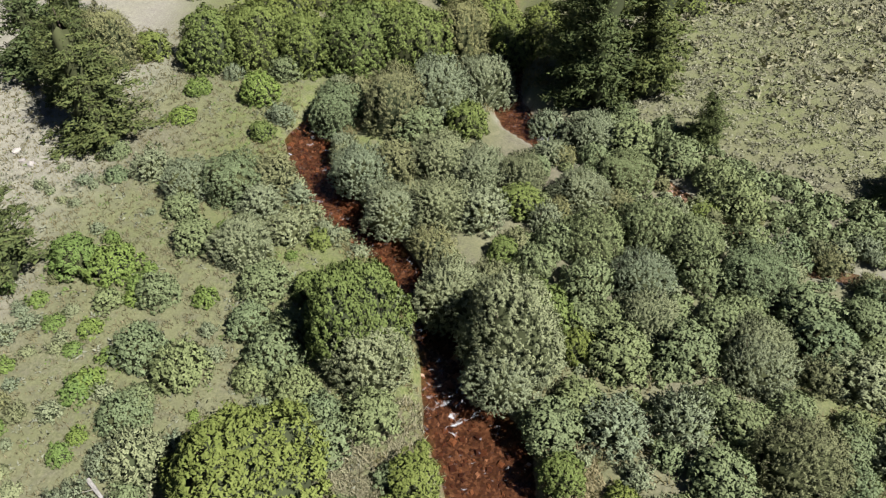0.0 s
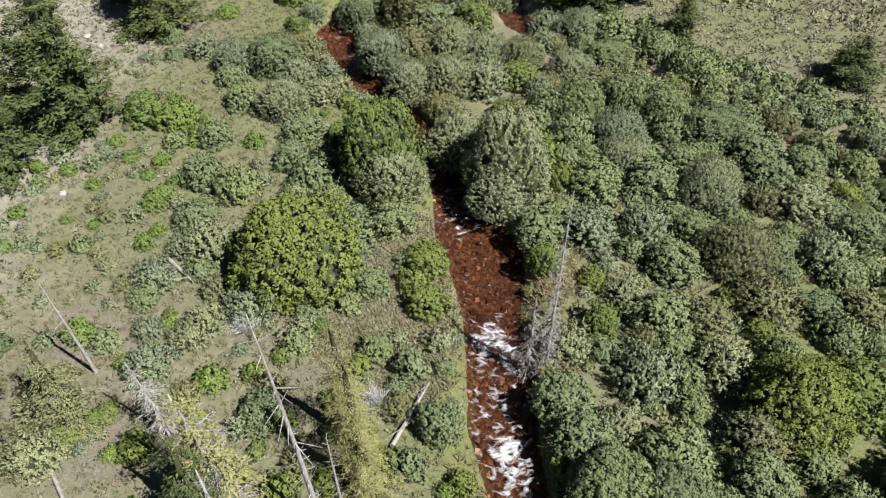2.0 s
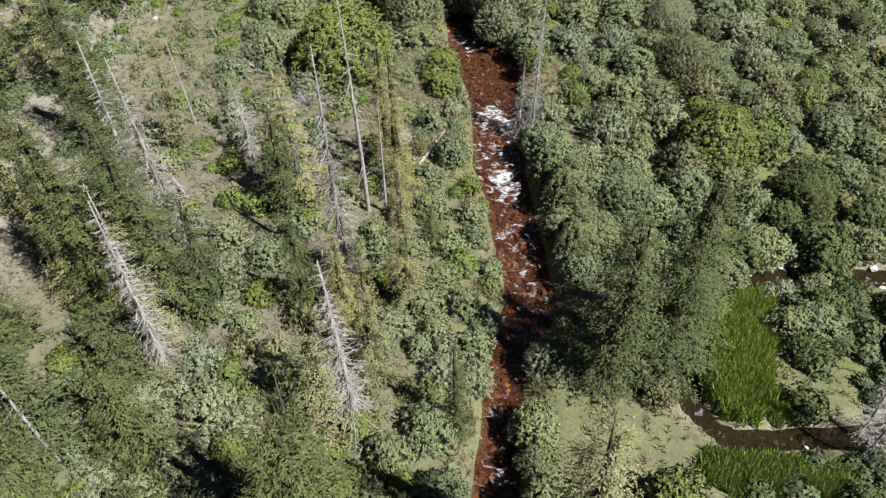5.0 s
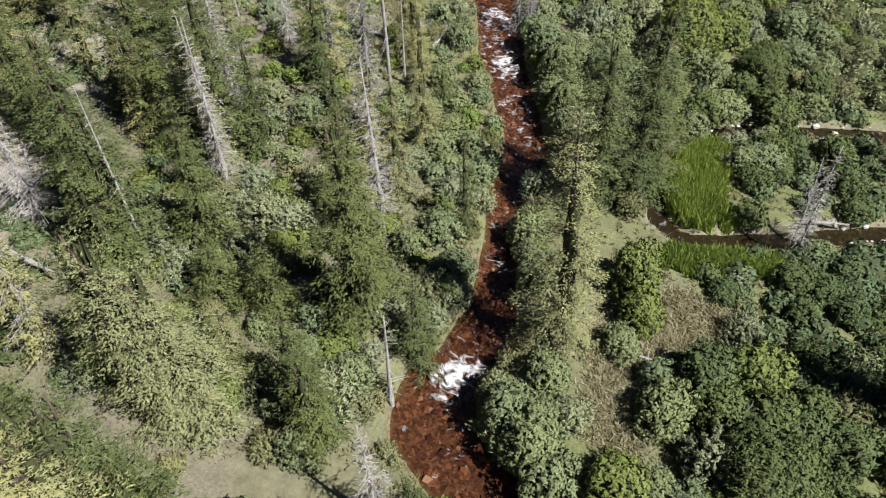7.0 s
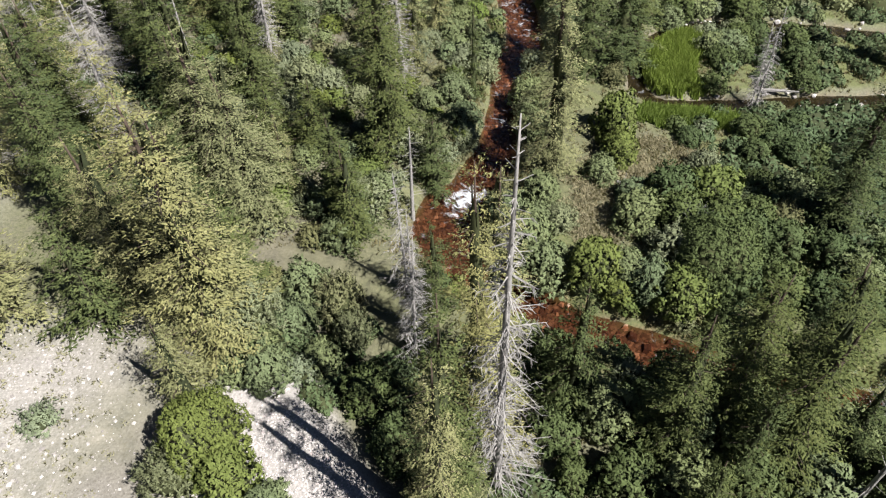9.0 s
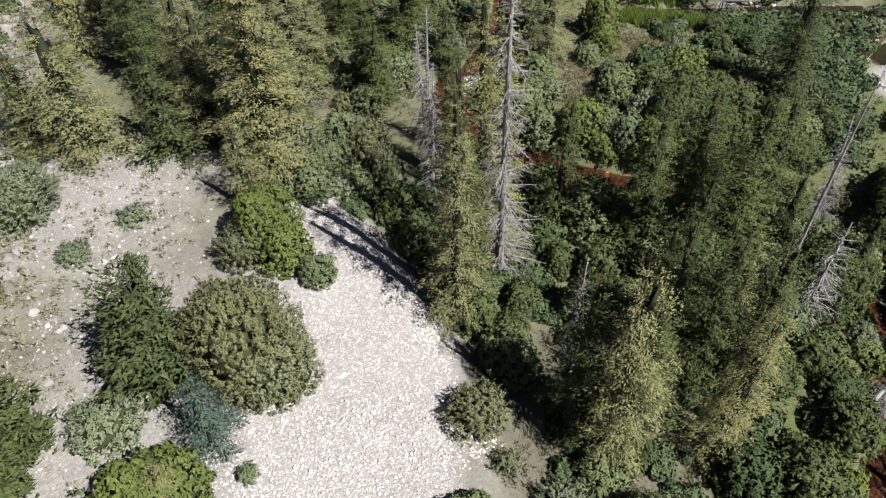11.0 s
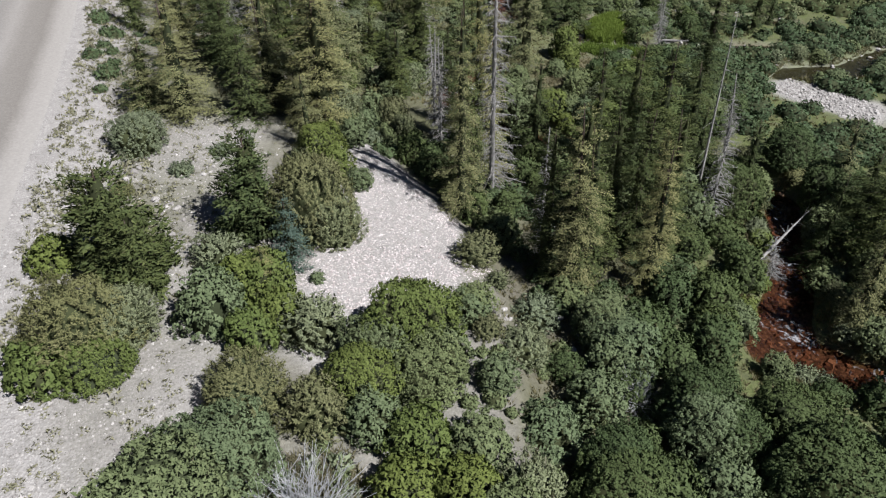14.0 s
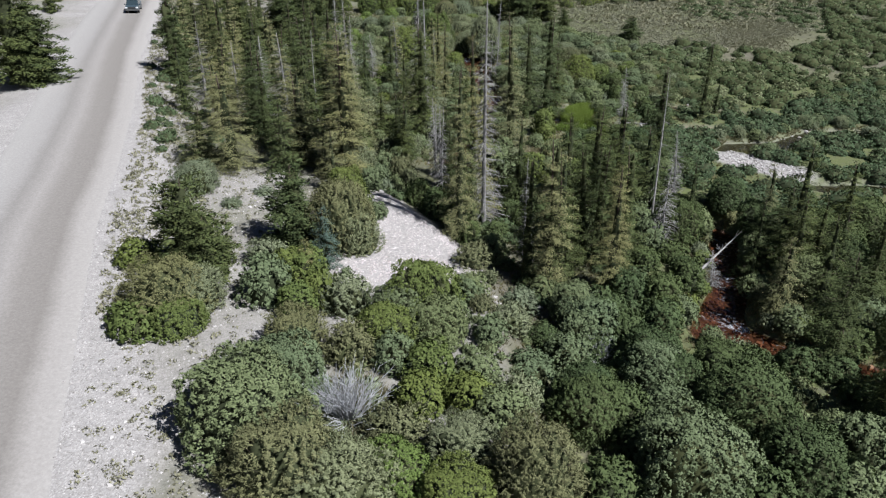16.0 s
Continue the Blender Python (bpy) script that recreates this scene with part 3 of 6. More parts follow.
def shrub_meshes(kind, big, tall, seed):
    """A rounded bush of many small leafy clusters over a heart coloured as inner shade, at true size, then brought to
    unit size.
    """
    rng = np.random.default_rng(seed)
    length, width, style = SHRUB[kind][2:]
    length, width = length * (1, 1, 0.88)[big], width * (1, 1, 0.88)[big]
    size = (0.55, 1.08, 2.15)[big]
    full = np.array([size, size, size * (1.0, 1.65)[tall]])
    # broad lobes give the bush its uneven outline
    lobes = (5, 8, 15)[big]
    lobe = unit(rng.normal(size=(lobes, 3)) * np.array([1, 1, 0.6]) + np.array([0, 0, 0.45]))
    lobe[:, 2] = np.abs(lobe[:, 2])
    swell = rng.uniform(0.12, 0.30, lobes) * (1 - 0.65 * lobe[:, 2] ** 2)
    fill = 2.7

    def surface(d):
        r = 1 / (np.hypot(d[:, 0], d[:, 1]) ** fill + np.abs(d[:, 2]) ** fill) ** (1 / fill)
        near = np.exp(-((d[:, None, :] - lobe[None]) ** 2).sum(2) / (0.16, 0.13, 0.09)[big])
        k = 0.80 + (near * swell).max(1) + 0.035 * np.sin(d[:, 0] * 9 + seed) * np.sin(d[:, 1] * 9) + 0.03 * np.sin(d[:, 2] * 11 + seed)
        return d * (r * np.minimum(k, 1.08))[:, None]
    # even directions over the upper dome, down to the skirt
    n = (52, 170, 760)[big] + (10, 45, 220)[big] * tall
    up = 1 - (np.arange(n) + rng.uniform(-0.6, 0.6, n)) / n * 1.0
    q = np.arange(n) * 2.39996 + rng.uniform(-0.3, 0.3, n)
    up = np.clip(up, 0.02, 1)
    ring = np.sqrt(1 - up ** 2)
    d = np.stack([ring * np.cos(q), ring * np.sin(q), up], 1)
    grow = rng.choice([0.0, 0.0, 0.0, 1.0], n)
    out = unit(d / full)
    centre = surface(d) * full + out * (rng.uniform(-0.16, 0.07, n) - 0.12 * grow * rng.random(n))[:, None]
    centre[:, 2] = np.maximum(centre[:, 2], 0.06)
    per = 20 if style == "twig" else 14
    k = np.repeat(np.arange(n), per)
    m = n * per
    wild = unit(rng.normal(size=(m, 3)))
    if style == "twig":
        way = unit(out * 0.75 + np.array([0, 0, 0.55]) + rng.normal(size=(n, 3)) * 0.28)
        reach = rng.uniform(0.16, 0.34, n)
        p = centre[k] + way[k] * (reach[k] * rng.uniform(-0.55, 0.75, m))[:, None] + wild * rng.uniform(0.02, 0.09, m)[:, None]
        axis = unit(way[k] * 0.6 + unit(rng.normal(size=(m, 3))))
        bulge = unit(out[k] * 0.9 + wild * 0.6)
    else:
        puff = rng.uniform(0.10, 0.19, n)
        half = np.where((wild * out[k]).sum(1)[:, None] < -0.25, -wild, wild)
        p = centre[k] + half * (puff[k] * rng.uniform(0.55, 1.1, m))[:, None]
        axis = unit(np.cross(half, rng.normal(size=(m, 3))) + half * 0.35)
        bulge = unit(out[k] * 0.7 + half * 0.9)
    s = rng.uniform(0.7, 1.3, m)
    p[:, 2] = np.maximum(p[:, 2], 0.02)
    v, f, nrm = cards(p, axis, unit(bulge + rng.normal(size=(m, 3)) * 0.35), length * s, width * s, bulge, 1.3)
    nrm = unit(nrm * full)
    leaves = mesh_of("foliage", v / size, f, LEAF[kind], True, nrm)
    ends = []
    for i in rng.choice(n, (7, 11, 22)[big], replace=False):
        c = centre[i] / size
        foot, mid_ = (c[0] * 0.15, c[1] * 0.15, 0.0), (c[0] * 0.6, c[1] * 0.6, c[2] * 0.6)
        ends += [(foot, mid_, 0.02, 0.013), (mid_, c * 1.02, 0.013, 0.004)]
    if style == "twig":
        for i in rng.choice(n, (8, 24, 70)[big]):
            c = centre[i] / size
            ends.append((c * 0.8, c + (out[i] * 0.6 + np.array([0, 0, 0.5])) * rng.uniform(0.1, 0.26) / size, 0.004 / size + 0.002, 0.002))
    v, f = rods(ends)
    wood = len(f)
    # the shade-coloured heart follows the same outline a hand's width further in
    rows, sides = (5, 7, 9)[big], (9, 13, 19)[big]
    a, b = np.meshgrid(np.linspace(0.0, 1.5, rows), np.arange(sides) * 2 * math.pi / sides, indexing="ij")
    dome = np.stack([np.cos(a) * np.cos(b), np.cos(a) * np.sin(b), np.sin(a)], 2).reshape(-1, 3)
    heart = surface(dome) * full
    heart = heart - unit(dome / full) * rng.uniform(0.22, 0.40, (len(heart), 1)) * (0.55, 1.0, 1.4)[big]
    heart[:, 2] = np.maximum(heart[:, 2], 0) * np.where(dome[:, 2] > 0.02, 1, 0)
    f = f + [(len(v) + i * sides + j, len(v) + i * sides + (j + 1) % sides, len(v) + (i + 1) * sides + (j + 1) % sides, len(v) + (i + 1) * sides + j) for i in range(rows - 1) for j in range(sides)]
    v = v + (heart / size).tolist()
    return two_toned("stems", v, f, wood, STEM, INNER_SHADE), leaves


def place(key, build, m):
    if key in made:
        s = made[key].scale
        return copy_thing(made[key], m @ Matrix.Diagonal((1 / s.x, 1 / s.y, 1 / s.z, 1)))
    made[key] = build()
    made[key].matrix_basis = m
    return made[key]


dice = random.Random(5)


def stand(x, y, sx, sz, lean=3.0, sink=0.05):
    tilt = Euler((radians(dice.uniform(-lean, lean)), radians(dice.uniform(-lean, lean)), dice.uniform(0, 6.28)))
    return Matrix.LocRotScale((x, y, lift(x, y) - sink), tilt, (sx * dice.uniform(0.95, 1.05), sx * dice.uniform(0.95, 1.05), sz))


def shrub(kind, x, y, radius, height):
    big = 2 if radius > 1.5 else (1 if radius > 0.72 else 0)
    tall = int(height / radius > 1.35)
    v = dice.randrange(3)

    def build():
        name, label = SHRUB[kind][:2]
        root = tagged(new(name), label, "shrub", kind + " shrubs")
        stems, leaves = shrub_meshes(kind, big, tall, hash_of(kind, v, big, tall))
        tagged(part("stemwork", stems, root), kind="stuff")
        tagged(part("foliage", leaves, root), kind="stuff")
        return root
    return place((kind, big, tall, v), build, stand(x, y, radius * 1.06, height / (1.0, 1.65)[tall]))


def hash_of(*what):
    return sum((i + 3) * sum(ord(c) * (j + 1) for j, c in enumerate(str(w))) for i, w in enumerate(what))


TREE = {
    "spruce": ("spruce_tree", "tall narrow dark green spruce by the creek"),
    "pale": ("yellowish_spruce_tree", "slender yellow-green spruce with sunlight put into its colour"),
    "blue": ("blue_spruce_sapling", "small blue-green young spruce"),
    "pine": ("pine_tree", "bushy dark pine with an uneven crown"),
    "dead": ("dead_spruce_tree", "standing dead grey spruce with bare branches"),
    "snag": ("bare_snag", "thin bare dead trunk with broken branch stubs"),
    "half": ("dying_spruce_tree", "dying spruce with bare grey branches and a few yellow-green sprays"),
}


GROWTH = {  # height, radius, lowest branch, step between whorls, branches to a whorl, taper of the crown
    ("spruce", 1): (11, 1.55, 0.3, 0.5, 9, 0.52), ("spruce", 0): (5.2, 1.35, 0.15, 0.38, 8, 0.7),
    ("pale", 1): (11, 1.45, 0.3, 0.5, 9, 0.52), ("pale", 0): (5.2, 1.25, 0.15, 0.38, 8, 0.7),
    ("pine", 1): (8, 2.2, 0.3, 0.36, 6, 0.42), ("pine", 0): (4.3, 1.7, 0.15, 0.3, 7, 0.42),
    ("blue", 0): (3.6, 1.2, 0.1, 0.24, 7, 0.8), ("dead", 1): (12, 1.35, 0.5, 0.25, 8, 0.8), ("dead", 0): (6, 1.1, 0.4, 0.22, 7, 0.7),
    ("snag", 1): (10, 0.9, 1.6, 0.45, 3, 0.4), ("half", 1): (12, 1.5, 0.7, 0.24, 5, 0.7),
}


def branch_frame(rng, H, R, bottom, step, per, shape, rise=0.0):
    z, out = bottom, []
    lean = rng.uniform(0, 2 * math.pi)
    while z < H * 0.985:
        k = 1 - (z - bottom) / (H - bottom)
        thin = rng.uniform(0.72, 1.12)
        for _ in range(per if k > 0.12 else 4):
            q = rng.uniform(0, 2 * math.pi)
            L = (R * k ** shape * thin + 0.1) * rng.choice((0.5, 0.8, 0.95, 1.1)) * rng.uniform(0.85, 1.12) * (1 + 0.14 * math.cos(q - lean))
            droop = rng.uniform(-0.30, -0.12) + 0.85 * max(0, 0.28 - k) / 0.28
            d = Vector((math.cos(q), math.sin(q), droop + rise)).normalized()
            out.append((z + rng.uniform(-0.2, 0.2) * step, d, L, k))
        z += step * rng.uniform(0.8, 1.2)
    return out


def tree_meshes(kind, tall, seed):
    rng = random.Random(seed)
    H, R, bottom, step, per, shape = GROWTH[kind, tall]
    live = kind not in ("dead", "snag")
    bow = (rng.uniform(-0.15, 0.15), rng.uniform(-0.15, 0.15))

    def trunk_at(z):
        k = z / H
        return Vector((bow[0] * k * k * H / 5, bow[1] * k * k * H / 5, z))
    base_r = H * (0.0125 if live else 0.011)
    shares = [i / 9 for i in range(10)]
    tv, tf = tube([trunk_at(a * H - (0.3 if a == 0 else 0)) for a in shares], [base_r * (1 - a) ** 0.8 + 0.012 for a in shares])
    sticks, slivers, P, A, B, LL, WW = [], [], [], [], [], [], []
    for z, d, L, k in branch_frame(rng, H, R, bottom, step, per, shape, 0.12 if kind == "pine" else 0.0):
        base = trunk_at(min(max(z, 0.2), H))
        side = d.cross(Vector((0, 0, 1))).normalized()
        sag = Vector((0, 0, -0.1 * L * rng.random()))
        tip = base + d * L + sag
        bare = not live or (kind == "half" and rng.random() < 0.6)
        if bare:
            if kind == "snag" and rng.random() < 0.5:
                tip = base + d * L * 0.4
            if kind == "dead":
                tip = base + d * L * rng.uniform(0.6, 1.05) + sag
            sticks.append((base, tip, 0.017 if L > 0.5 else 0.011, 0.005))
            if L > 0.45 and kind != "snag":
                for _ in range(9):
                    s = base.lerp(tip, rng.uniform(0.2, 1.0))
                    e = s + (side * rng.choice((-1, 1)) * rng.uniform(0.2, 0.7) + d * 0.4 + Vector((0, 0, rng.uniform(-0.7, 0.15)))) * min(L, 0.9) * rng.uniform(0.25, 0.5)
                    w = d.lerp(Vector((0, 0, 1)), rng.random()).normalized() * 0.013
                    slivers.append((s - w, s + w, e))
                s = base.lerp(tip, rng.uniform(0.3, 0.95))
                sticks.append((s, s + (side * rng.choice((-1, 1)) * rng.uniform(0.2, 0.5) + d * 0.35 + Vector((0, 0, rng.uniform(-0.5, 0.1)))) * L * 0.38, 0.006, 0.003))
            continue
        if L > 0.5 and rng.random() < 0.5:
            sticks.append((base, tip, 0.016, 0.005))
        # sprays of needles in clumps along the outer branch, with gaps between them
        clumps_ = max(1, round(L / 0.30))
        for c in range(clumps_):
            f = 1.0 - (c + rng.uniform(-0.25, 0.25)) / clumps_ * 0.85
            wide = (0.17 if kind == "pine" else 0.10) + 0.16 * (1 - abs(f - 0.6)) * min(1, L)
            heart = base.lerp(tip, f) + side * rng.uniform(-1, 1) * wide * 0.9 + Vector((0, 0, rng.uniform(-0.05, 0.07)))
            puff = Vector((0, 0, 0.45)) + Vector((d.x, d.y, 0)) * 0.8
            for _ in range({"pine": 22, "pale": 24}.get(kind, 18)):
                o = d * rng.gauss(0, 0.11) + side * rng.gauss(0, wide * 0.62) + Vector((0, 0, rng.gauss(0, 0.045 if kind != "pine" else 0.09)))
                a = (d * rng.uniform(0.4, 1.0) + side * rng.uniform(-0.9, 0.9) + Vector((0, 0, rng.uniform(-0.45, 0.3 if kind != "pine" else 0.7)))).normalized()
                ln = rng.uniform(0.10, 0.18) * (0.7 + 0.35 * k) * {"blue": 0.8, "pine": 1.6, "pale": 0.8}.get(kind, 1.0)
                P.append(heart + o)
                A.append(a)
                B.append((puff + o * 3.5 + Vector((rng.uniform(-1, 1), rng.uniform(-1, 1), rng.uniform(-1, 1))) * 0.35).normalized())
                LL.append(ln)
                WW.append(ln * rng.uniform(0.34, 0.5))
    trunk = mesh_of("trunk", tv, tf, BARK if live and kind != "half" else DEAD, True)
    sv, sf = rods(sticks)
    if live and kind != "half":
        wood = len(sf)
        # the crown's inner shade, as a dark body round the trunk
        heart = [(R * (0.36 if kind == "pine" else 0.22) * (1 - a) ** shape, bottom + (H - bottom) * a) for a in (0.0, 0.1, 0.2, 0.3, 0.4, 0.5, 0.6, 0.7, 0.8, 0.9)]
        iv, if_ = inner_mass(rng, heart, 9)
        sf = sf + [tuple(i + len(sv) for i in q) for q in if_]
        limbs = two_toned("limbs", sv + iv, sf, wood, BARK, INNER_SHADE)
    else:
        for q in slivers:
            sf.append((len(sv), len(sv) + 1, len(sv) + 2))
            sv += [tuple(c) for c in q]
        limbs = mesh_of("limbs", sv, sf, DEAD)
    crown = None
    if P:
        B = np.array(B)
        v, f, nrm = cards(np.array(P), unit(np.array(A)), B, np.array(LL), np.array(WW), B, 0.7)
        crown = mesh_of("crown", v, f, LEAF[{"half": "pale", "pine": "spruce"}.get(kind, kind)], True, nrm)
    return trunk, limbs, crown


def conifer(kind, x, y, height, radius, lean=1.5, label=""):
    tall = int((kind, 0) not in GROWTH or height > (5.8 if kind == "pine" else 7.2) and kind != "blue")
    v = dice.randrange(4 if kind in ("spruce", "pale") else 3)

    def build():
        name, words = TREE[kind]
        root = tagged(new(name), words, "tree", kind + " trees")
        trunk, limbs, crown = tree_meshes(kind, tall, hash_of(kind, v, tall))
        part("trunk", trunk, root)
        tagged(part("branchwork", limbs, root), kind="stuff")
        if crown:
            tagged(part("crown", crown, root), kind="stuff")
        return root
    H, R = GROWTH[kind, tall][:2]
    ob = place((kind, tall, v), build, stand(x, y, radius / R * (1.15 if kind in ("spruce", "pine") else 1.05), height / H, lean, 0.0))
    return tagged(ob, label)


def bare_bush(x, y, radius, height):
    """A dead shrub: many grey stems that fan out of the ground."""
    def build():
        rng = random.Random(9)
        ends = []
        for _ in range(190):
            q, tilt = rng.uniform(0, 6.28), abs(rng.gauss(0, 0.8))
            d = Vector((math.cos(q) * math.sin(tilt), math.sin(q) * math.sin(tilt), math.cos(tilt)))
            a = Vector((math.cos(q) * 0.12, math.sin(q) * 0.12, 0)) * rng.random()
            m_ = a + d * rng.uniform(0.35, 0.55)
            e = m_ + (d + Vector((rng.uniform(-1, 1), rng.uniform(-1, 1), rng.uniform(-0.5, 0.5))) * 0.55) * rng.uniform(0.2, 0.6)
            ends += [(a, m_, 0.009, 0.006), (m_, e, 0.006, 0.002)]
            for _ in range(2):
                s = m_.lerp(e, rng.random())
                ends.append((s, s + (d + Vector((rng.uniform(-1, 1), rng.uniform(-1, 1), rng.uniform(-0.4, 0.6)))) * 0.2, 0.004, 0.002))
        v, f = rods(ends)
        return tagged(new("dead_bush", mesh_of("dead_bush", v, f, LEAF["brush"])), "bare grey dead bush with fanned-out stems", "shrub", "dead bushes")
    return place(("bare",), build, stand(x, y, radius, height))


def fallen_log(x, y, length, heading, radius=0.09, rise=0.0):
    rng = random.Random(int(x * 10 + y))
    q = radians(heading)
    a = Vector((0, 0, radius))
    d = Vector((math.cos(q), math.sin(q), rise))
    e = a + d * length
    ends = [(a, a.lerp(e, 0.5), radius, radius * 0.75), (a.lerp(e, 0.5), e, radius * 0.75, radius * 0.25)]
    limbs = []
    for _ in range(int(length * 4)):
        s = a.lerp(e, rng.uniform(0.25, 0.98))
        limbs.append((s, s + Vector((rng.uniform(-1, 1), rng.uniform(-1, 1), rng.uniform(-0.1, 0.9))) * rng.uniform(0.2, 0.7), 0.018, 0.005))
    root = tagged(new("fallen_log"), "bleached fallen spruce trunk with broken branches", "log", "fallen trunks")
    part("trunk", mesh_of("trunk", *rods(ends, 7), DEAD), root)
    tagged(part("branchwork", mesh_of("branchwork", *rods(limbs), DEAD), root), kind="stuff")
    root.matrix_basis = pose(x, y, lift(x, y))
    return root


def pebble(seed, small=False):
    bm = bmesh.new()
    if small:
        bmesh.ops.create_cone(bm, cap_ends=False, segments=4, radius1=1.0, radius2=0.55, depth=0.9)
        bm.faces.new([v for v in bm.verts if v.co.z > 0])
    else:
        bmesh.ops.create_icosphere(bm, subdivisions=1, radius=1.0)
    bm.verts.index_update()
    rng = random.Random(seed)
    s = (rng.uniform(0.8, 1.25), rng.uniform(0.7, 1.1), rng.uniform(0.45, 0.75))
    for v in bm.verts:
        v.co *= rng.uniform(0.78, 1.15)
        v.co.x, v.co.y, v.co.z = v.co.x * s[0], v.co.y * s[1], v.co.z * s[2]
    vs = np.array([v.co[:] for v in bm.verts])
    bm.verts.index_update()
    bmesh.ops.recalc_face_normals(bm, faces=list(bm.faces))
    fs = np.array([[v.index for v in f.verts] for f in bm.faces])
    bm.free()
    return vs, fs


PEBBLES = [pebble(s) for s in range(8)]
CHIPS = [pebble(s, True) for s in range(20, 28)]


def stones(name, xy, sizes, mat_, seed, sink=0.25, shapes=PEBBLES):
    """Many loose stones as one mesh."""
    rng = np.random.default_rng(seed)
    V, Fc, k = [], [], 0
    z = ground_z(xy[:, 0], xy[:, 1])
    for (x, y), zz, s in zip(xy, z, sizes):
        vs, fs = shapes[rng.integers(8)]
        q = rng.uniform(0, 6.28)
        c, n = math.cos(q), math.sin(q)
        r = vs @ np.array([[c, n, 0], [-n, c, 0], [0, 0, 1]]) * s
        V.append(r + np.array([x, y, zz + s * sink]))
        Fc.append(fs + k)
        k += len(vs)
    return mesh_of(name, np.concatenate(V), np.concatenate(Fc), mat_)


def inside(poly, x, y):
    hit = np.zeros(np.shape(x), bool)
    for i in range(len(poly)):
        (ax, ay), (bx, by) = poly[i - 1], poly[i]
        cross = ((ay > y) != (by > y)) & (x < (bx - ax) * (y - ay) / (by - ay + 1e-9) + ax)
        hit ^= cross
    return hit


def sprinkle(poly, count, seed, ragged=0.0):
    """Random places inside an outline."""
    rng = np.random.default_rng(seed)
    p = np.array(poly, float)
    out = np.zeros((0, 2))
    while len(out) < count:
        c = rng.uniform(p.min(0) - ragged, p.max(0) + ragged, (count * 3, 2))
        j = c + rng.normal(0, ragged + 1e-6, c.shape)
        out = np.concatenate([out, c[inside(poly, j[:, 0], j[:, 1])]])
    return out[:count]


def dry_land(xy, gap=0.1):
    keep = np.ones(len(xy), bool)
    for line in (CREEK, SIDE, OXBOW, RIVER, RIVER_2):
        d, _, _, w = along(line, xy[:, 0], xy[:, 1])
        keep &= d > w / 2 + gap
    keep &= along([(25.2, -18), (27.5, -19.6), (29.2, -20.8)], xy[:, 0], xy[:, 1])[0] > 2.2
    return xy[keep & (along(ROAD, xy[:, 0], xy[:, 1])[0] > 5.2)]


def tufts(name, xy, height, kind, seed, blades=7, spreadness=0.5, width=0.035):
    rng = np.random.default_rng(seed)
    n = len(xy) * blades
    base = np.repeat(xy, blades, 0) + rng.normal(0, 0.07, (n, 2))
    z = np.repeat(ground_z(xy[:, 0], xy[:, 1]), blades)
    h = np.repeat(height * rng.uniform(0.6, 1.3, len(xy)), blades) * rng.uniform(0.7, 1.2, n)
    d = rng.normal(0, spreadness, (n, 2))
    q = rng.uniform(0, 6.28, n)
    w = np.stack([np.cos(q), np.sin(q), 0 * q], 1) * width
    a = np.stack([base[:, 0], base[:, 1], z - 0.02], 1)
    tip = a + np.stack([d[:, 0] * h, d[:, 1] * h, h], 1)
    v = np.stack([a - w, a + w, tip], 1).reshape(-1, 3)
    return mesh_of(name, v, np.arange(len(v)).reshape(-1, 3), LEAF[kind])


# ---- trees, from upstream down ----
conifer("pine", -20.1, 34.8, 8.0, 2.4)
conifer("pine", -26.2, 41.9, 5.7, 2.2)
conifer("pine", -20.9, 23.6, 8.7, 2.6)
conifer("pine", -24.2, 19.6, 8.2, 2.5)
conifer("pine", -25.6, 23.4, 7.6, 2.4)
conifer("pine", 9.4, 39.1, 10.5, 2.6)
conifer("pine", 12.8, 40.2, 9.9, 2.6)
conifer("pine", 8.3, 42.5, 8.6, 2.0)
conifer("pine", 15.6, 35.6, 3.0, 1.1)
conifer("pine", 24.8, 29.6, 2.8, 1.6)
conifer("dead", 4.3, 7.8, 9.9, 0.75)
conifer("dead", 3.6, 8.0, 4.9, 0.9)
conifer("dead", -4.5, -3.8, 11.4, 1.4)
conifer("snag", -4.0, 0.5, 11.8, 0.8)
conifer("snag", -3.1, 0.4, 6.5, 0.5)
conifer("dead", -10.4, 3.9, 4.8, 1.0)
conifer("dead", -12.2, -2.4, 10.0, 1.3)
conifer("dead", -13.4, -2.5, 10.6, 1.3)
conifer("snag", -14.8, -1.7, 4.1, 0.7)
conifer("snag", -14.3, 6.7, 5.4, 0.6)
conifer("pale", -14.2, 4.3, 5.4, 1.2)
conifer("pale", -3.3, 4.1, 7.1, 1.1)
conifer("pale", -2.6, 2.0, 8.0, 1.0)
conifer("half", -7.3, 1.1, 7.4, 1.5)
conifer("pale", -2.6, -8.9, 6.8, 1.0)
conifer("dead", -3.1, -11.1, 8.9, 1.3)
conifer("dead", -10.8, -9.3, 9.3, 1.0)
conifer("pale", -4.2, -6.2, 5.3, 0.9)
conifer("spruce", -5.8, -5.8, 5.3, 1.1)
conifer("spruce", -0.8, -1.8, 2.6, 0.7)
conifer("spruce", -7.8, 0.4, 5.8, 1.4)
conifer("pale", -1.6, -5.6, 8.4, 1.0)
conifer("pale", -4.1, -11.4, 6.0, 1.5)
conifer("spruce", -3.2, -16.7, 10.3, 1.7)
conifer("spruce", 0.7, -11.1, 5.3, 0.6)
conifer("spruce", 6.9, -8.6, 9.2, 1.6)
conifer("spruce", 8.9, -7.8, 10.2, 1.7)
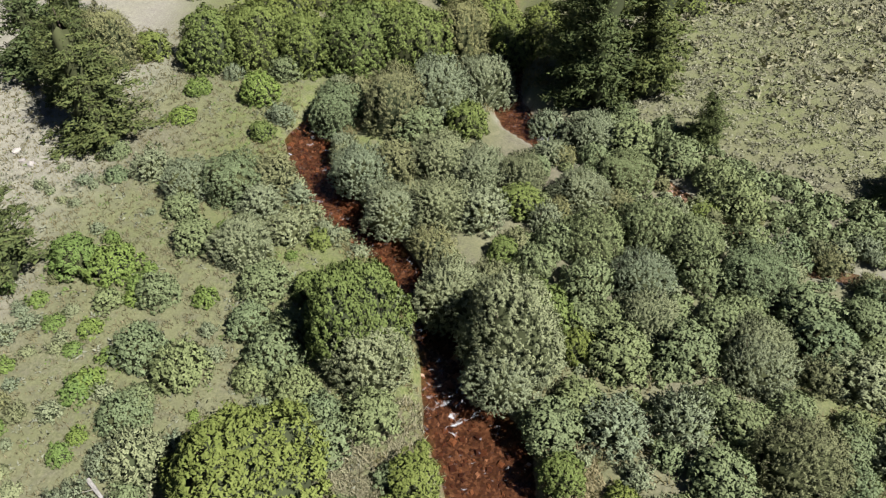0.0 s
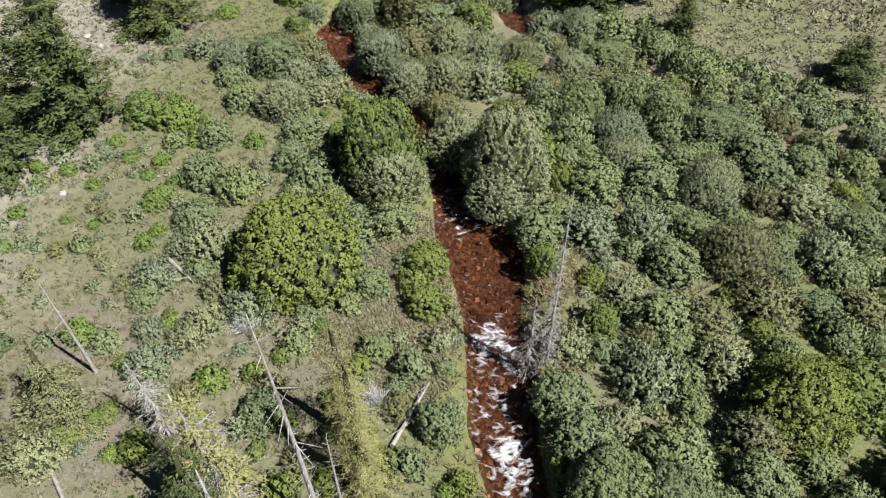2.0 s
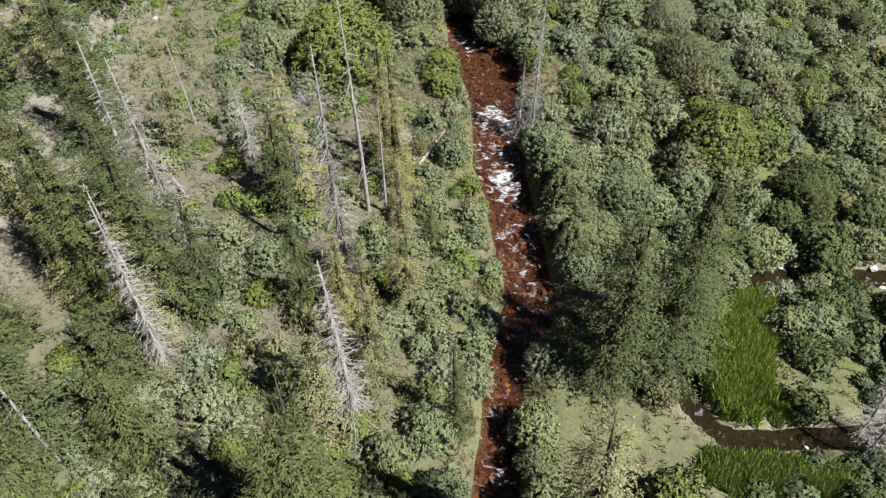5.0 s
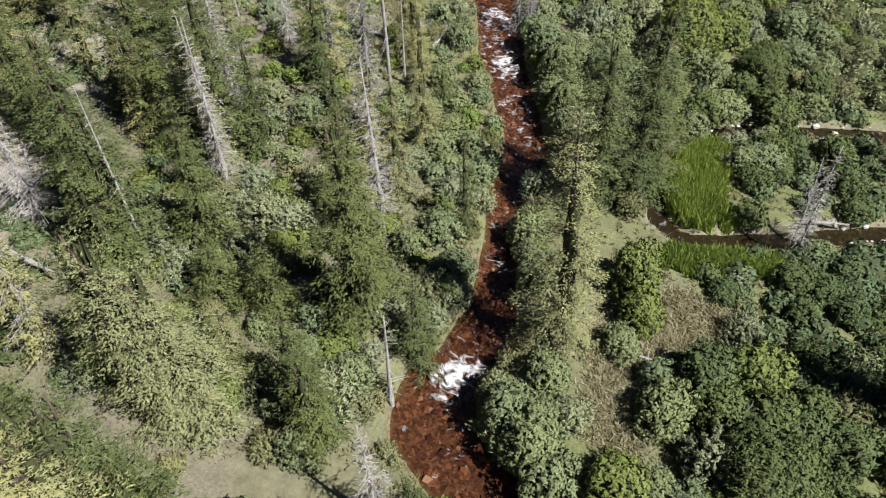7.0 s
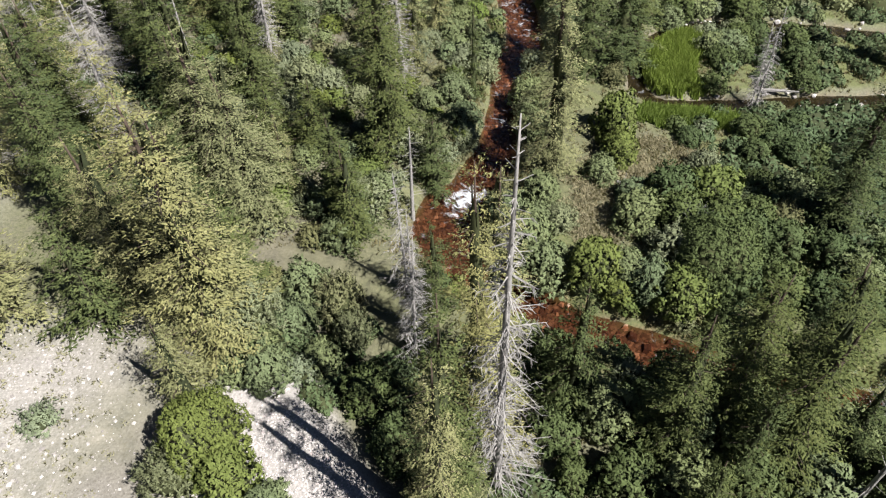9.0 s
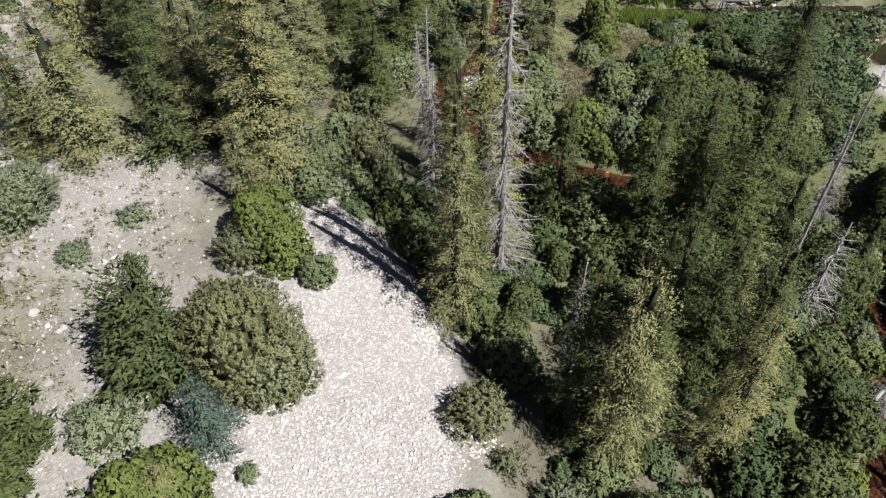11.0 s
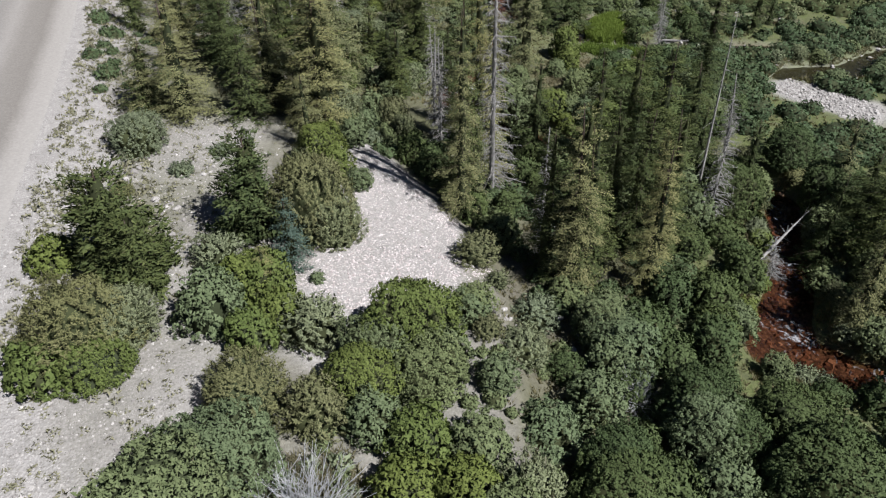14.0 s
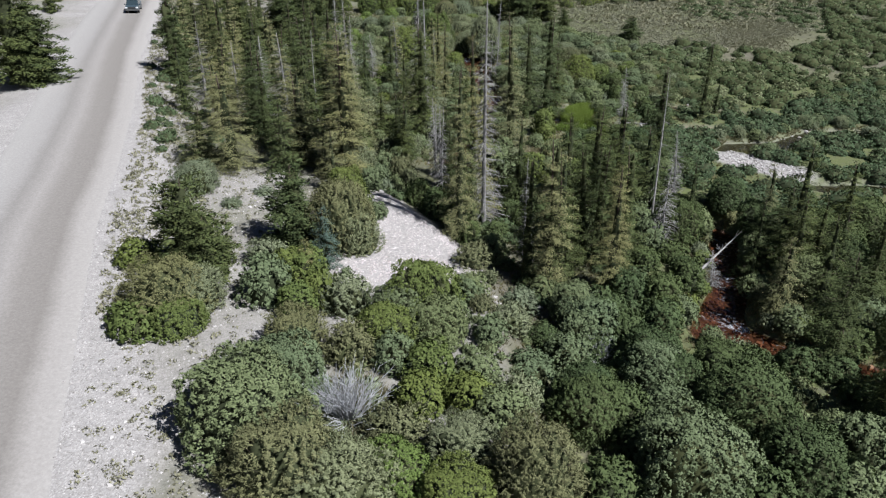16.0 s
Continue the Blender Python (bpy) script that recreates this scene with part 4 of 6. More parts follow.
conifer("pale", 4.8, -17.1, 11.8, 1.7)
conifer("spruce", -7.1, -16.4, 4.0, 1.3)
conifer("spruce", -9.4, -16.0, 3.4, 1.3)
conifer("pale", -7.8, -19.7, 4.7, 1.0)
conifer("snag", -13.7, -13.3, 8.6, 0.6)
conifer("spruce", -14.4, -12.7, 9.7, 1.8)
conifer("spruce", -14.7, -5.3, 9.6, 1.6)
conifer("pale", -15.8, -5.3, 6.2, 1.4)
conifer("spruce", -14.0, -3.4, 9.0, 1.6)
conifer("spruce", -11.2, -6.3, 9.6, 1.6)
conifer("half", -11.3, -8.3, 9.0, 1.2)
conifer("spruce", -12.2, -9.8, 5.6, 1.2)
conifer("spruce", -14.2, -14.6, 7.2, 1.4)
conifer("spruce", -17.8, -8.7, 8.0, 1.6)
conifer("spruce", -9.9, -5.8, 6.5, 1.2)
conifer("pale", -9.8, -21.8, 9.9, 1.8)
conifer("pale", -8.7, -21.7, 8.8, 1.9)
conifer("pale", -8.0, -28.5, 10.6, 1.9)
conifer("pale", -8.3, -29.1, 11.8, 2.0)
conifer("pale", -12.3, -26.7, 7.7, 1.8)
conifer("spruce", -11.0, -21.0, 8.4, 1.5)
conifer("spruce", -8.1, -20.1, 5.0, 1.1)
conifer("spruce", -4.4, -22.3, 5.0, 1.2)
conifer("spruce", -4.5, -21.7, 4.8, 1.1)
conifer("spruce", -1.1, -17.7, 4.4, 1.2)
conifer("snag", -2.0, -19.9, 5.4, 0.8)
conifer("dead", -1.1, -28.4, 6.9, 1.0)
conifer("dead", 2.1, -33.5, 16.4, 1.6)
conifer("spruce", 0.6, -35.4, 12.5, 1.3)
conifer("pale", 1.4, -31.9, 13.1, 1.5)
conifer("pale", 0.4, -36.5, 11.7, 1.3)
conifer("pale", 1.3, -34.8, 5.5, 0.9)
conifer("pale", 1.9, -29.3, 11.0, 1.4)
conifer("spruce", -0.4, -25.9, 4.7, 1.0)
conifer("pale", 6.1, -41.4, 10.1, 1.6)
conifer("spruce", 6.7, -41.3, 9.0, 1.3)
conifer("dead", 4.6, -39.2, 7.7, 0.8)
conifer("dead", 16.5, -30.1, 7.3, 1.2)
conifer("spruce", 4.7, -40.6, 8.1, 1.2)
conifer("spruce", 9.4, -38.3, 8.3, 1.3)
conifer("spruce", 11.2, -38.6, 8.6, 1.4)
conifer("spruce", 8.6, -37.3, 8.1, 1.1)
conifer("dead", 14.3, -35.7, 6.1, 1.2)
conifer("snag", 14.0, -33.9, 11.6, 0.7)
conifer("dead", 17.1, -38.9, 2.8, 1.0)
conifer("spruce", 25.2, -6.5, 8.1, 0.9)
conifer("spruce", 27.3, -4.3, 3.6, 0.6)
conifer("spruce", 9.9, -6.6, 7.6, 1.5)
conifer("dead", 16.0, -11.5, 6.1, 0.8)
conifer("dead", 16.2, -10.5, 5.1, 0.8)
conifer("spruce", 17.5, -20.0, 8.6, 1.5)
conifer("spruce", 15.0, -27.7, 7.4, 1.5)
conifer("spruce", 23.0, -35.0, 4.8, 1.5)
conifer("spruce", 22.2, -38.0, 9.0, 1.4)
conifer("spruce", 21.9, -43.5, 6.7, 1.4)
conifer("spruce", 20.8, -48.0, 7.5, 1.5)
conifer("spruce", 20.1, -37.4, 5.7, 1.0)
conifer("spruce", 24.7, -43.2, 6.0, 1.3)
conifer("pale", -17.3, -28.8, 7.3, 2.3)
conifer("pale", -19.6, -28.7, 4.4, 1.6)
conifer("spruce", -9.6, -28.0, 3.3, 1.0)
conifer("spruce", -13.4, -28.2, 5.6, 1.6)
conifer("spruce", -12.2, -25.0, 6.1, 1.6)
conifer("pale", -8.9, -31.6, 4.8, 1.3)
conifer("blue", -7.6, -42.9, 3.8, 1.3)
conifer("pine", -15.0, -44.4, 5.6, 2.1)
conifer("pine", -13.7, -45.6, 3.8, 1.7)
conifer("pine", -9.8, -40.4, 5.4, 2.0)
conifer("pale", -8.1, -45.4, 2.7, 0.9)
conifer("spruce", -19.7, -28.1, 4.8, 1.5)
conifer("spruce", -9.5, -26.4, 7.7, 1.7)
conifer("spruce", -7.9, -27.1, 6.3, 1.5)
conifer("pale", -10.1, -28.7, 3.8, 0.9)
conifer("pine", -30.7, -3.2, 8.9, 2.0)
conifer("spruce", -21.2, -6.0, 9.2, 1.6)
conifer("spruce", -23.6, -8.4, 11.1, 1.5)
conifer("pine", -44.0, -9.7, 10.4, 3.4)
conifer("pine", -43.1, -8.6, 8.2, 3.0)
conifer("spruce", -17.8, 4.0, 9.5, 1.5)
conifer("spruce", -5.2, -20.6, 5.4, 1.3)
conifer("dead", -1.7, -25.3, 6.5, 1.0)
conifer("dead", -1.3, -27.1, 6.5, 1.0)
conifer("spruce", -3.5, -16.0, 10.2, 1.2)

# ---- shrubs, from upstream down ----
shrub("green", -15.6, 43.8, 2.24, 4.03)
shrub("green", -12.7, 44.3, 2.44, 4.39)
shrub("green", -9.3, 44.0, 2.25, 4.04)
shrub("green", -5.9, 44.0, 2.61, 4.69)
shrub("green", -2.2, 44.5, 2.62, 4.72)
shrub("olive", 1.2, 45.9, 2.31, 4.15)
shrub("green", 4.3, 46.4, 2.13, 3.84)
shrub("green", 6.7, 46.7, 1.76, 3.17)
shrub("green", -11.3, 47.0, 2.34, 4.22)
shrub("green", -4.3, 47.3, 2.54, 4.58)
shrub("green", 2.8, 48.8, 2.60, 4.67)
shrub("olive", -22.5, 43.5, 2.04, 4.08)
shrub("green", -20.0, 44.4, 1.24, 1.99)
shrub("meadow", -15.8, 40.1, 0.90, 0.90)
shrub("meadow", -16.1, 37.1, 0.86, 0.69)
shrub("meadow", -11.8, 39.5, 1.33, 1.86)
shrub("green", -10.9, 35.5, 0.75, 1.06)
shrub("willow", -13.9, 41.9, 0.74, 0.89)
shrub("dark", -10.5, 42.2, 1.11, 1.56)
shrub("dark", -6.5, 37.8, 1.88, 3.38)
shrub("olive", -2.9, 37.2, 2.19, 3.94)
shrub("willow", -0.6, 38.2, 2.22, 4.00)
shrub("willow", 2.6, 41.0, 1.97, 3.93)
shrub("green", 1.3, 36.3, 1.35, 2.15)
shrub("dark", -1.5, 35.7, 1.50, 2.10)
shrub("willow", -4.6, 31.4, 1.69, 2.71)
shrub("willow", -2.7, 28.4, 1.60, 2.57)
shrub("olive", -2.6, 32.0, 1.40, 2.25)
shrub("willow", -0.1, 32.3, 1.72, 2.75)
shrub("willow", -0.1, 28.5, 1.61, 2.57)
shrub("willow", 2.0, 31.5, 1.54, 2.47)
shrub("willow", 2.0, 28.3, 1.46, 2.33)
shrub("olive", 4.2, 31.3, 1.54, 2.16)
shrub("green", 4.1, 29.2, 1.19, 1.67)
shrub("willow", -16.2, 31.8, 1.09, 1.53)
shrub("willow", -13.7, 30.2, 1.51, 2.12)
shrub("dark", -11.2, 30.2, 1.66, 2.65)
shrub("olive", -9.3, 30.8, 1.38, 2.20)
shrub("dark", -13.7, 28.4, 0.89, 1.24)
shrub("dark", -12.4, 26.1, 1.13, 1.58)
shrub("willow", -9.9, 25.4, 1.65, 2.31)
shrub("willow", -7.8, 26.9, 1.14, 1.60)
shrub("willow", -9.6, 28.8, 1.18, 1.66)
shrub("dark", -8.3, 23.1, 1.19, 1.67)
shrub("dark", -8.6, 20.8, 1.01, 1.41)
shrub("dark", -7.2, 19.0, 1.33, 1.60)
shrub("dark", -7.0, 20.6, 1.01, 1.21)
shrub("dark", -18.1, 31.2, 0.62, 0.75)
shrub("dark", -18.9, 33.4, 0.81, 0.97)
shrub("green", -3.5, 20.0, 2.25, 5.62)
shrub("willow", -3.0, 18.4, 1.75, 3.16)
shrub("willow", 3.3, 19.4, 2.22, 5.33)
shrub("willow", 2.6, 18.1, 1.75, 2.80)
shrub("green", 4.5, 21.2, 1.38, 2.76)
shrub("green", -6.2, 26.3, 0.57, 0.91)
shrub("green", -6.2, 22.9, 0.79, 1.43)
shrub("willow", 0.5, 22.7, 1.94, 3.10)
shrub("olive", -0.6, 26.3, 1.13, 1.13)
shrub("willow", 7.4, 30.0, 1.51, 2.11)
shrub("dark", 10.1, 31.5, 1.55, 2.17)
shrub("dark", 7.5, 26.4, 1.69, 2.19)
shrub("dark", 10.5, 27.3, 1.72, 2.23)
shrub("dark", 12.6, 26.4, 1.55, 2.01)
shrub("dark", 5.7, 26.3, 1.13, 1.47)
shrub("dark", 6.9, 23.5, 1.33, 1.73)
shrub("willow", 9.6, 23.9, 1.61, 1.93)
shrub("dark", 12.4, 24.1, 1.22, 1.58)
shrub("dark", 6.4, 21.3, 0.89, 1.25)
shrub("willow", 9.4, 21.4, 1.53, 1.83)
shrub("dark", 7.8, 19.2, 1.45, 2.03)
shrub("dark", 10.8, 19.5, 1.34, 1.88)
shrub("dark", 12.7, 21.3, 1.14, 1.60)
shrub("willow", 14.0, 19.9, 1.60, 1.92)
shrub("dark", 14.9, 23.8, 1.73, 2.42)
shrub("dark", 16.7, 21.9, 1.41, 1.98)
shrub("dark", 17.0, 20.0, 1.35, 1.90)
shrub("dark", 19.4, 21.5, 1.15, 1.61)
shrub("dark", 17.4, 26.2, 1.27, 1.52)
shrub("dark", 15.7, 29.5, 1.50, 1.80)
shrub("dark", 15.1, 31.5, 1.25, 1.50)
shrub("dark", 13.3, 33.4, 1.45, 1.73)
shrub("dark", 10.9, 34.7, 1.47, 2.06)
shrub("willow", 8.7, 35.6, 1.66, 2.65)
shrub("willow", 6.3, 37.3, 1.20, 1.44)
shrub("dark", 8.6, 33.6, 0.97, 1.17)
shrub("dark", 15.6, 26.7, 1.14, 1.37)
shrub("olive", 19.5, 25.7, 0.98, 1.17)
shrub("dark", 18.5, 19.0, 1.09, 1.31)
shrub("olive", 16.3, 18.4, 1.08, 1.29)
shrub("meadow", -17.7, 24.5, 1.29, 1.81)
shrub("meadow", -15.9, 24.1, 1.35, 1.35)
shrub("dark", -15.4, 21.9, 0.65, 0.91)
shrub("meadow", -14.3, 22.2, 0.46, 0.55)
shrub("dark", -13.2, 22.5, 1.05, 1.26)
shrub("meadow", -11.0, 22.3, 0.59, 0.71)
shrub("meadow", -15.7, 20.4, 0.50, 0.71)
shrub("dark", -13.0, 19.2, 1.22, 1.46)
shrub("dark", -11.0, 18.2, 1.31, 1.57)
shrub("meadow", -14.8, 17.6, 0.71, 0.71)
shrub("dark", -12.5, 16.6, 0.81, 0.81)
shrub("meadow", -14.4, 19.0, 0.49, 0.39)
shrub("meadow", -16.1, 19.3, 0.43, 0.35)
shrub("meadow", -17.5, 20.7, 0.51, 0.41)
shrub("green", -7.0, 12.7, 3.01, 4.52)
shrub("dark", -4.9, 14.7, 1.42, 1.99)
shrub("dark", -2.7, 16.0, 1.20, 1.68)
shrub("green", -6.0, 15.2, 1.31, 1.57)
shrub("dark", -6.0, 17.3, 1.05, 1.26)
shrub("dark", -4.9, 16.3, 0.91, 1.09)
shrub("dark", -8.0, 17.9, 0.83, 1.00)
shrub("green", -0.9, 13.4, 1.06, 1.48)
shrub("dark", -3.4, 11.8, 0.90, 1.26)
shrub("dark", -4.3, 10.7, 0.63, 0.88)
shrub("green", -0.8, 10.7, 1.00, 1.40)
shrub("dark", -2.8, 8.2, 0.77, 1.08)
shrub("dark", -3.1, 6.9, 0.35, 0.49)
shrub("dark", -1.3, 7.3, 0.70, 1.39)
shrub("dark", -0.1, 4.6, 0.87, 1.73)
shrub("dark", -1.2, 2.9, 0.63, 1.00)
shrub("green", 0.9, 2.2, 0.51, 0.92)
shrub("dark", 0.0, 7.3, 0.41, 0.66)
shrub("dark", -1.9, 13.5, 0.54, 0.75)
shrub("dark", -1.9, 6.5, 0.46, 0.55)
shrub("willow", -8.5, 10.2, 1.11, 1.78)
shrub("willow", -10.4, 9.4, 0.86, 1.20)
shrub("willow", -13.4, 11.9, 1.03, 1.24)
shrub("willow", -10.9, 8.5, 0.84, 1.01)
shrub("willow", -12.1, 6.9, 1.04, 1.25)
shrub("willow", -15.8, 5.1, 1.00, 1.20)
shrub("willow", -15.1, 2.7, 1.14, 1.37)
shrub("dark", -17.6, 13.8, 0.54, 0.65)
shrub("dark", -21.4, 18.2, 0.52, 0.62)
shrub("willow", -11.5, 14.0, 1.34, 1.61)
shrub("willow", -12.7, 13.9, 0.81, 0.97)
shrub("dark", -11.5, 12.5, 0.66, 0.79)
shrub("meadow", -15.1, 17.2, 0.72, 0.72)
shrub("dark", -12.7, 16.0, 1.12, 1.12)
shrub("dark", -13.6, 10.7, 0.76, 0.76)
shrub("dark", -6.0, 10.2, 0.75, 0.90)
shrub("dark", -6.3, 8.4, 0.72, 0.86)
shrub("dark", -7.0, 4.9, 0.88, 1.41)
shrub("dark", -11.2, 5.4, 0.78, 1.09)
shrub("dark", -14.5, 8.2, 0.72, 0.58)
shrub("dark", 4.5, 15.6, 1.31, 1.83)
shrub("willow", 7.0, 15.7, 1.31, 1.84)
shrub("willow", 9.8, 16.1, 1.39, 1.67)
shrub("dark", 12.3, 15.9, 1.11, 1.55)
shrub("willow", 13.6, 18.7, 1.60, 1.93)
shrub("olive", 13.9, 14.3, 2.00, 2.40)
shrub("dark", 10.6, 13.5, 1.32, 1.85)
shrub("dark", 8.9, 14.5, 0.68, 0.95)
shrub("willow", 8.2, 11.7, 1.02, 1.43)
shrub("dark", 9.6, 10.2, 1.35, 1.89)
shrub("olive", 11.4, 10.1, 1.23, 1.72)
shrub("olive", 14.3, 11.1, 1.38, 1.93)
shrub("willow", 18.0, 14.5, 1.48, 1.77)
shrub("dark", 20.5, 16.1, 1.25, 1.75)
shrub("willow", 18.0, 18.0, 1.44, 2.01)
shrub("dark", 18.7, 13.2, 1.05, 1.47)
shrub("olive", 18.6, 11.1, 1.13, 1.58)
shrub("dark", 16.7, 11.1, 1.01, 1.41)
shrub("green", 13.9, 9.8, 0.74, 1.03)
shrub("willow", 11.6, 7.7, 1.40, 1.67)
shrub("willow", 8.4, 7.0, 1.49, 1.78)
shrub("dark", 4.9, 5.8, 1.22, 1.71)
shrub("green", 6.8, 9.9, 0.86, 1.71)
shrub("green", 6.8, 12.6, 0.79, 0.79)
shrub("dark", 6.8, 8.4, 0.60, 0.84)
shrub("willow", 7.6, 13.7, 0.67, 0.80)
shrub("dark", 9.9, 7.3, 0.93, 1.11)
shrub("dark", 15.8, 13.6, 0.93, 1.12)
shrub("dark", 18.7, 9.4, 0.97, 1.16)
shrub("dark", 5.4, 4.0, 1.17, 1.87)
shrub("willow", 6.8, 4.8, 0.98, 1.18)
shrub("green", 14.0, 5.6, 2.05, 3.49)
shrub("green", 16.5, 6.3, 1.45, 2.32)
shrub("dark", 8.8, 3.4, 1.46, 2.04)
shrub("olive", 12.0, 4.5, 1.18, 1.89)
shrub("dark", 6.3, 2.0, 1.64, 2.46)
shrub("dark", 8.5, 1.4, 1.61, 2.58)
shrub("dark", 10.0, 1.3, 1.13, 1.58)
shrub("dark", 6.5, -1.3, 1.53, 2.14)
shrub("dark", 5.4, -0.2, 0.85, 1.36)
shrub("willow", 8.9, -1.5, 1.06, 1.28)
shrub("dark", 11.8, 2.6, 1.28, 1.80)
shrub("olive", 12.7, 4.3, 1.06, 1.49)
shrub("alder", 17.6, 2.2, 1.63, 2.61)
shrub("alder", 16.2, 1.0, 0.99, 1.39)
shrub("dark", 14.5, -1.3, 1.18, 1.65)
shrub("dark", 11.4, -0.5, 0.96, 1.35)
shrub("dark", 20.7, 7.8, 1.27, 1.78)
shrub("dark", 20.2, 4.3, 1.19, 1.67)
shrub("dark", 12.7, -2.8, 0.91, 1.46)
shrub("alder", 17.0, -0.4, 0.97, 1.16)
shrub("dark", 18.9, 0.1, 0.73, 0.88)
shrub("dark", 6.1, -3.0, 0.92, 1.10)
shrub("dark", 14.7, -5.7, 0.96, 1.34)
shrub("alder", 16.6, -4.6, 0.98, 1.37)
shrub("alder", 15.0, -7.0, 0.93, 1.11)
shrub("alder", 16.4, -6.4, 0.73, 1.03)
shrub("dark", -1.5, -2.3, 0.82, 1.30)
shrub("dark", -3.1, -2.3, 0.70, 1.12)
shrub("dark", -0.8, -5.5, 0.86, 1.38)
shrub("dark", 0.9, -5.4, 0.76, 1.21)
shrub("dark", -0.2, -3.9, 0.79, 1.26)
shrub("dark", 1.4, -7.3, 0.72, 1.30)
shrub("dark", -0.9, -7.7, 0.61, 0.98)
shrub("olive", -2.4, 0.1, 0.74, 1.18)
shrub("dark", -0.9, 0.4, 0.86, 1.55)
shrub("willow", 1.1, 0.3, 0.74, 1.19)
shrub("dark", 1.3, -1.1, 0.60, 0.84)
shrub("dark", 0.1, -1.9, 0.71, 1.13)
shrub("willow", -10.1, -2.1, 0.94, 1.69)
shrub("willow", -9.9, -4.5, 1.00, 1.59)
shrub("willow", -11.9, -5.0, 0.77, 1.08)
shrub("dark", -8.3, -6.9, 0.63, 0.88)
shrub("willow", -10.1, -8.4, 0.61, 0.97)
shrub("dark", -8.1, -3.0, 0.92, 1.47)
shrub("willow", -9.6, -6.2, 0.64, 0.64)
shrub("dark", -0.3, -6.8, 0.63, 1.01)
shrub("dark", -1.7, -4.7, 0.66, 0.93)
shrub("dark", 2.0, -3.1, 0.57, 0.92)
shrub("dark", -3.5, -1.1, 0.60, 0.84)
shrub("willow", -2.3, -3.3, 0.57, 0.80)
shrub("dark", -7.3, -1.3, 0.72, 0.87)
shrub("willow", -8.5, -11.2, 1.12, 1.79)
shrub("willow", -7.2, -11.6, 0.99, 1.58)
shrub("willow", -9.6, -8.9, 0.92, 1.29)
shrub("willow", -11.1, -11.1, 1.00, 1.40)
shrub("willow", -13.1, -11.3, 1.00, 1.40)
shrub("dark", -6.1, -9.4, 0.91, 1.45)
shrub("dark", -0.3, -11.5, 0.99, 1.58)
shrub("dark", 0.3, -14.0, 0.93, 1.68)
shrub("dark", -1.7, -12.5, 0.85, 1.36)
shrub("willow", 1.4, -8.8, 0.78, 1.26)
shrub("dark", 1.7, -6.0, 0.69, 1.11)
shrub("willow", -3.1, -16.3, 1.10, 1.99)
shrub("willow", -2.0, -16.8, 0.88, 1.41)
shrub("dark", -5.5, -16.9, 0.66, 1.06)
shrub("dark", -7.4, -17.5, 0.76, 1.07)
shrub("dark", -5.4, -18.8, 0.84, 1.51)
shrub("willow", -4.3, -20.7, 1.18, 2.13)
shrub("dark", -3.5, -19.7, 0.92, 1.65)
shrub("dark", -5.6, -20.6, 0.80, 1.28)
shrub("willow", -2.9, -18.4, 0.53, 0.85)
shrub("dark", -10.2, -15.0, 1.03, 1.85)
shrub("dark", 3.7, -11.0, 0.99, 1.79)
shrub("dark", 4.0, -14.2, 1.04, 1.87)
shrub("willow", 4.1, -7.9, 0.80, 1.28)
shrub("green", 8.1, -14.3, 1.13, 2.95)
shrub("green", 8.1, -16.1, 0.99, 1.98)
shrub("dark", 7.1, -17.5, 0.86, 1.37)
shrub("olive", 8.6, -9.4, 0.77, 1.24)
shrub("dark", 2.6, -20.7, 1.08, 1.95)
shrub("dark", 3.7, -21.1, 0.88, 1.41)
shrub("dark", 4.2, -19.1, 0.93, 1.48)
shrub("alder", 13.5, -1.6, 1.19, 1.66)
shrub("alder", 17.5, -1.6, 1.33, 2.12)
shrub("alder", 20.4, 1.0, 1.08, 1.52)
shrub("dark", 15.7, -5.7, 1.10, 1.54)
shrub("alder", 19.5, -7.1, 1.07, 1.71)
shrub("alder", 19.8, -4.6, 0.98, 1.57)
shrub("alder", 14.2, -9.7, 0.70, 1.12)
shrub("alder", 17.7, -4.2, 0.85, 1.36)
shrub("willow", 12.7, -13.7, 0.53, 0.64)
shrub("olive", 12.7, -15.1, 0.57, 0.46)
shrub("alder", 15.2, -13.8, 0.93, 1.30)
shrub("alder", 16.4, -14.3, 0.92, 1.29)
shrub("alder", 17.9, -12.9, 0.71, 1.00)
shrub("alder", 17.0, -15.3, 0.79, 1.26)
shrub("alder", 15.0, -15.5, 0.79, 1.26)
shrub("dark", 17.0, -11.6, 0.74, 0.59)
shrub("alder", 19.5, -9.0, 0.77, 1.08)
shrub("alder", 10.1, -19.1, 1.32, 2.38)
shrub("green", 12.1, -18.9, 1.32, 2.38)
shrub("dark", 8.4, -20.6, 1.18, 2.12)
shrub("alder", 10.3, -20.7, 1.17, 2.11)
shrub("alder", 12.3, -20.8, 1.17, 2.10)
shrub("alder", 14.0, -20.2, 0.99, 1.78)
shrub("olive", 15.3, -20.2, 0.89, 1.43)
shrub("dark", 8.4, -19.1, 0.82, 1.32)
shrub("willow", 9.7, -22.7, 1.11, 2.00)
shrub("alder", 11.5, -22.1, 1.34, 2.41)
shrub("alder", 13.3, -21.3, 1.14, 2.06)
shrub("green", 9.9, -24.8, 1.26, 2.27)
shrub("alder", 12.2, -24.1, 1.18, 2.12)
shrub("alder", 14.8, -21.7, 1.13, 1.82)
shrub("dark", 8.6, -24.3, 1.06, 1.91)
shrub("alder", 14.0, -24.5, 1.17, 2.10)
shrub("alder", 16.7, -22.1, 1.01, 1.82)
shrub("green", 6.3, -23.6, 1.17, 2.11)
shrub("dark", 7.6, -23.7, 0.87, 1.57)
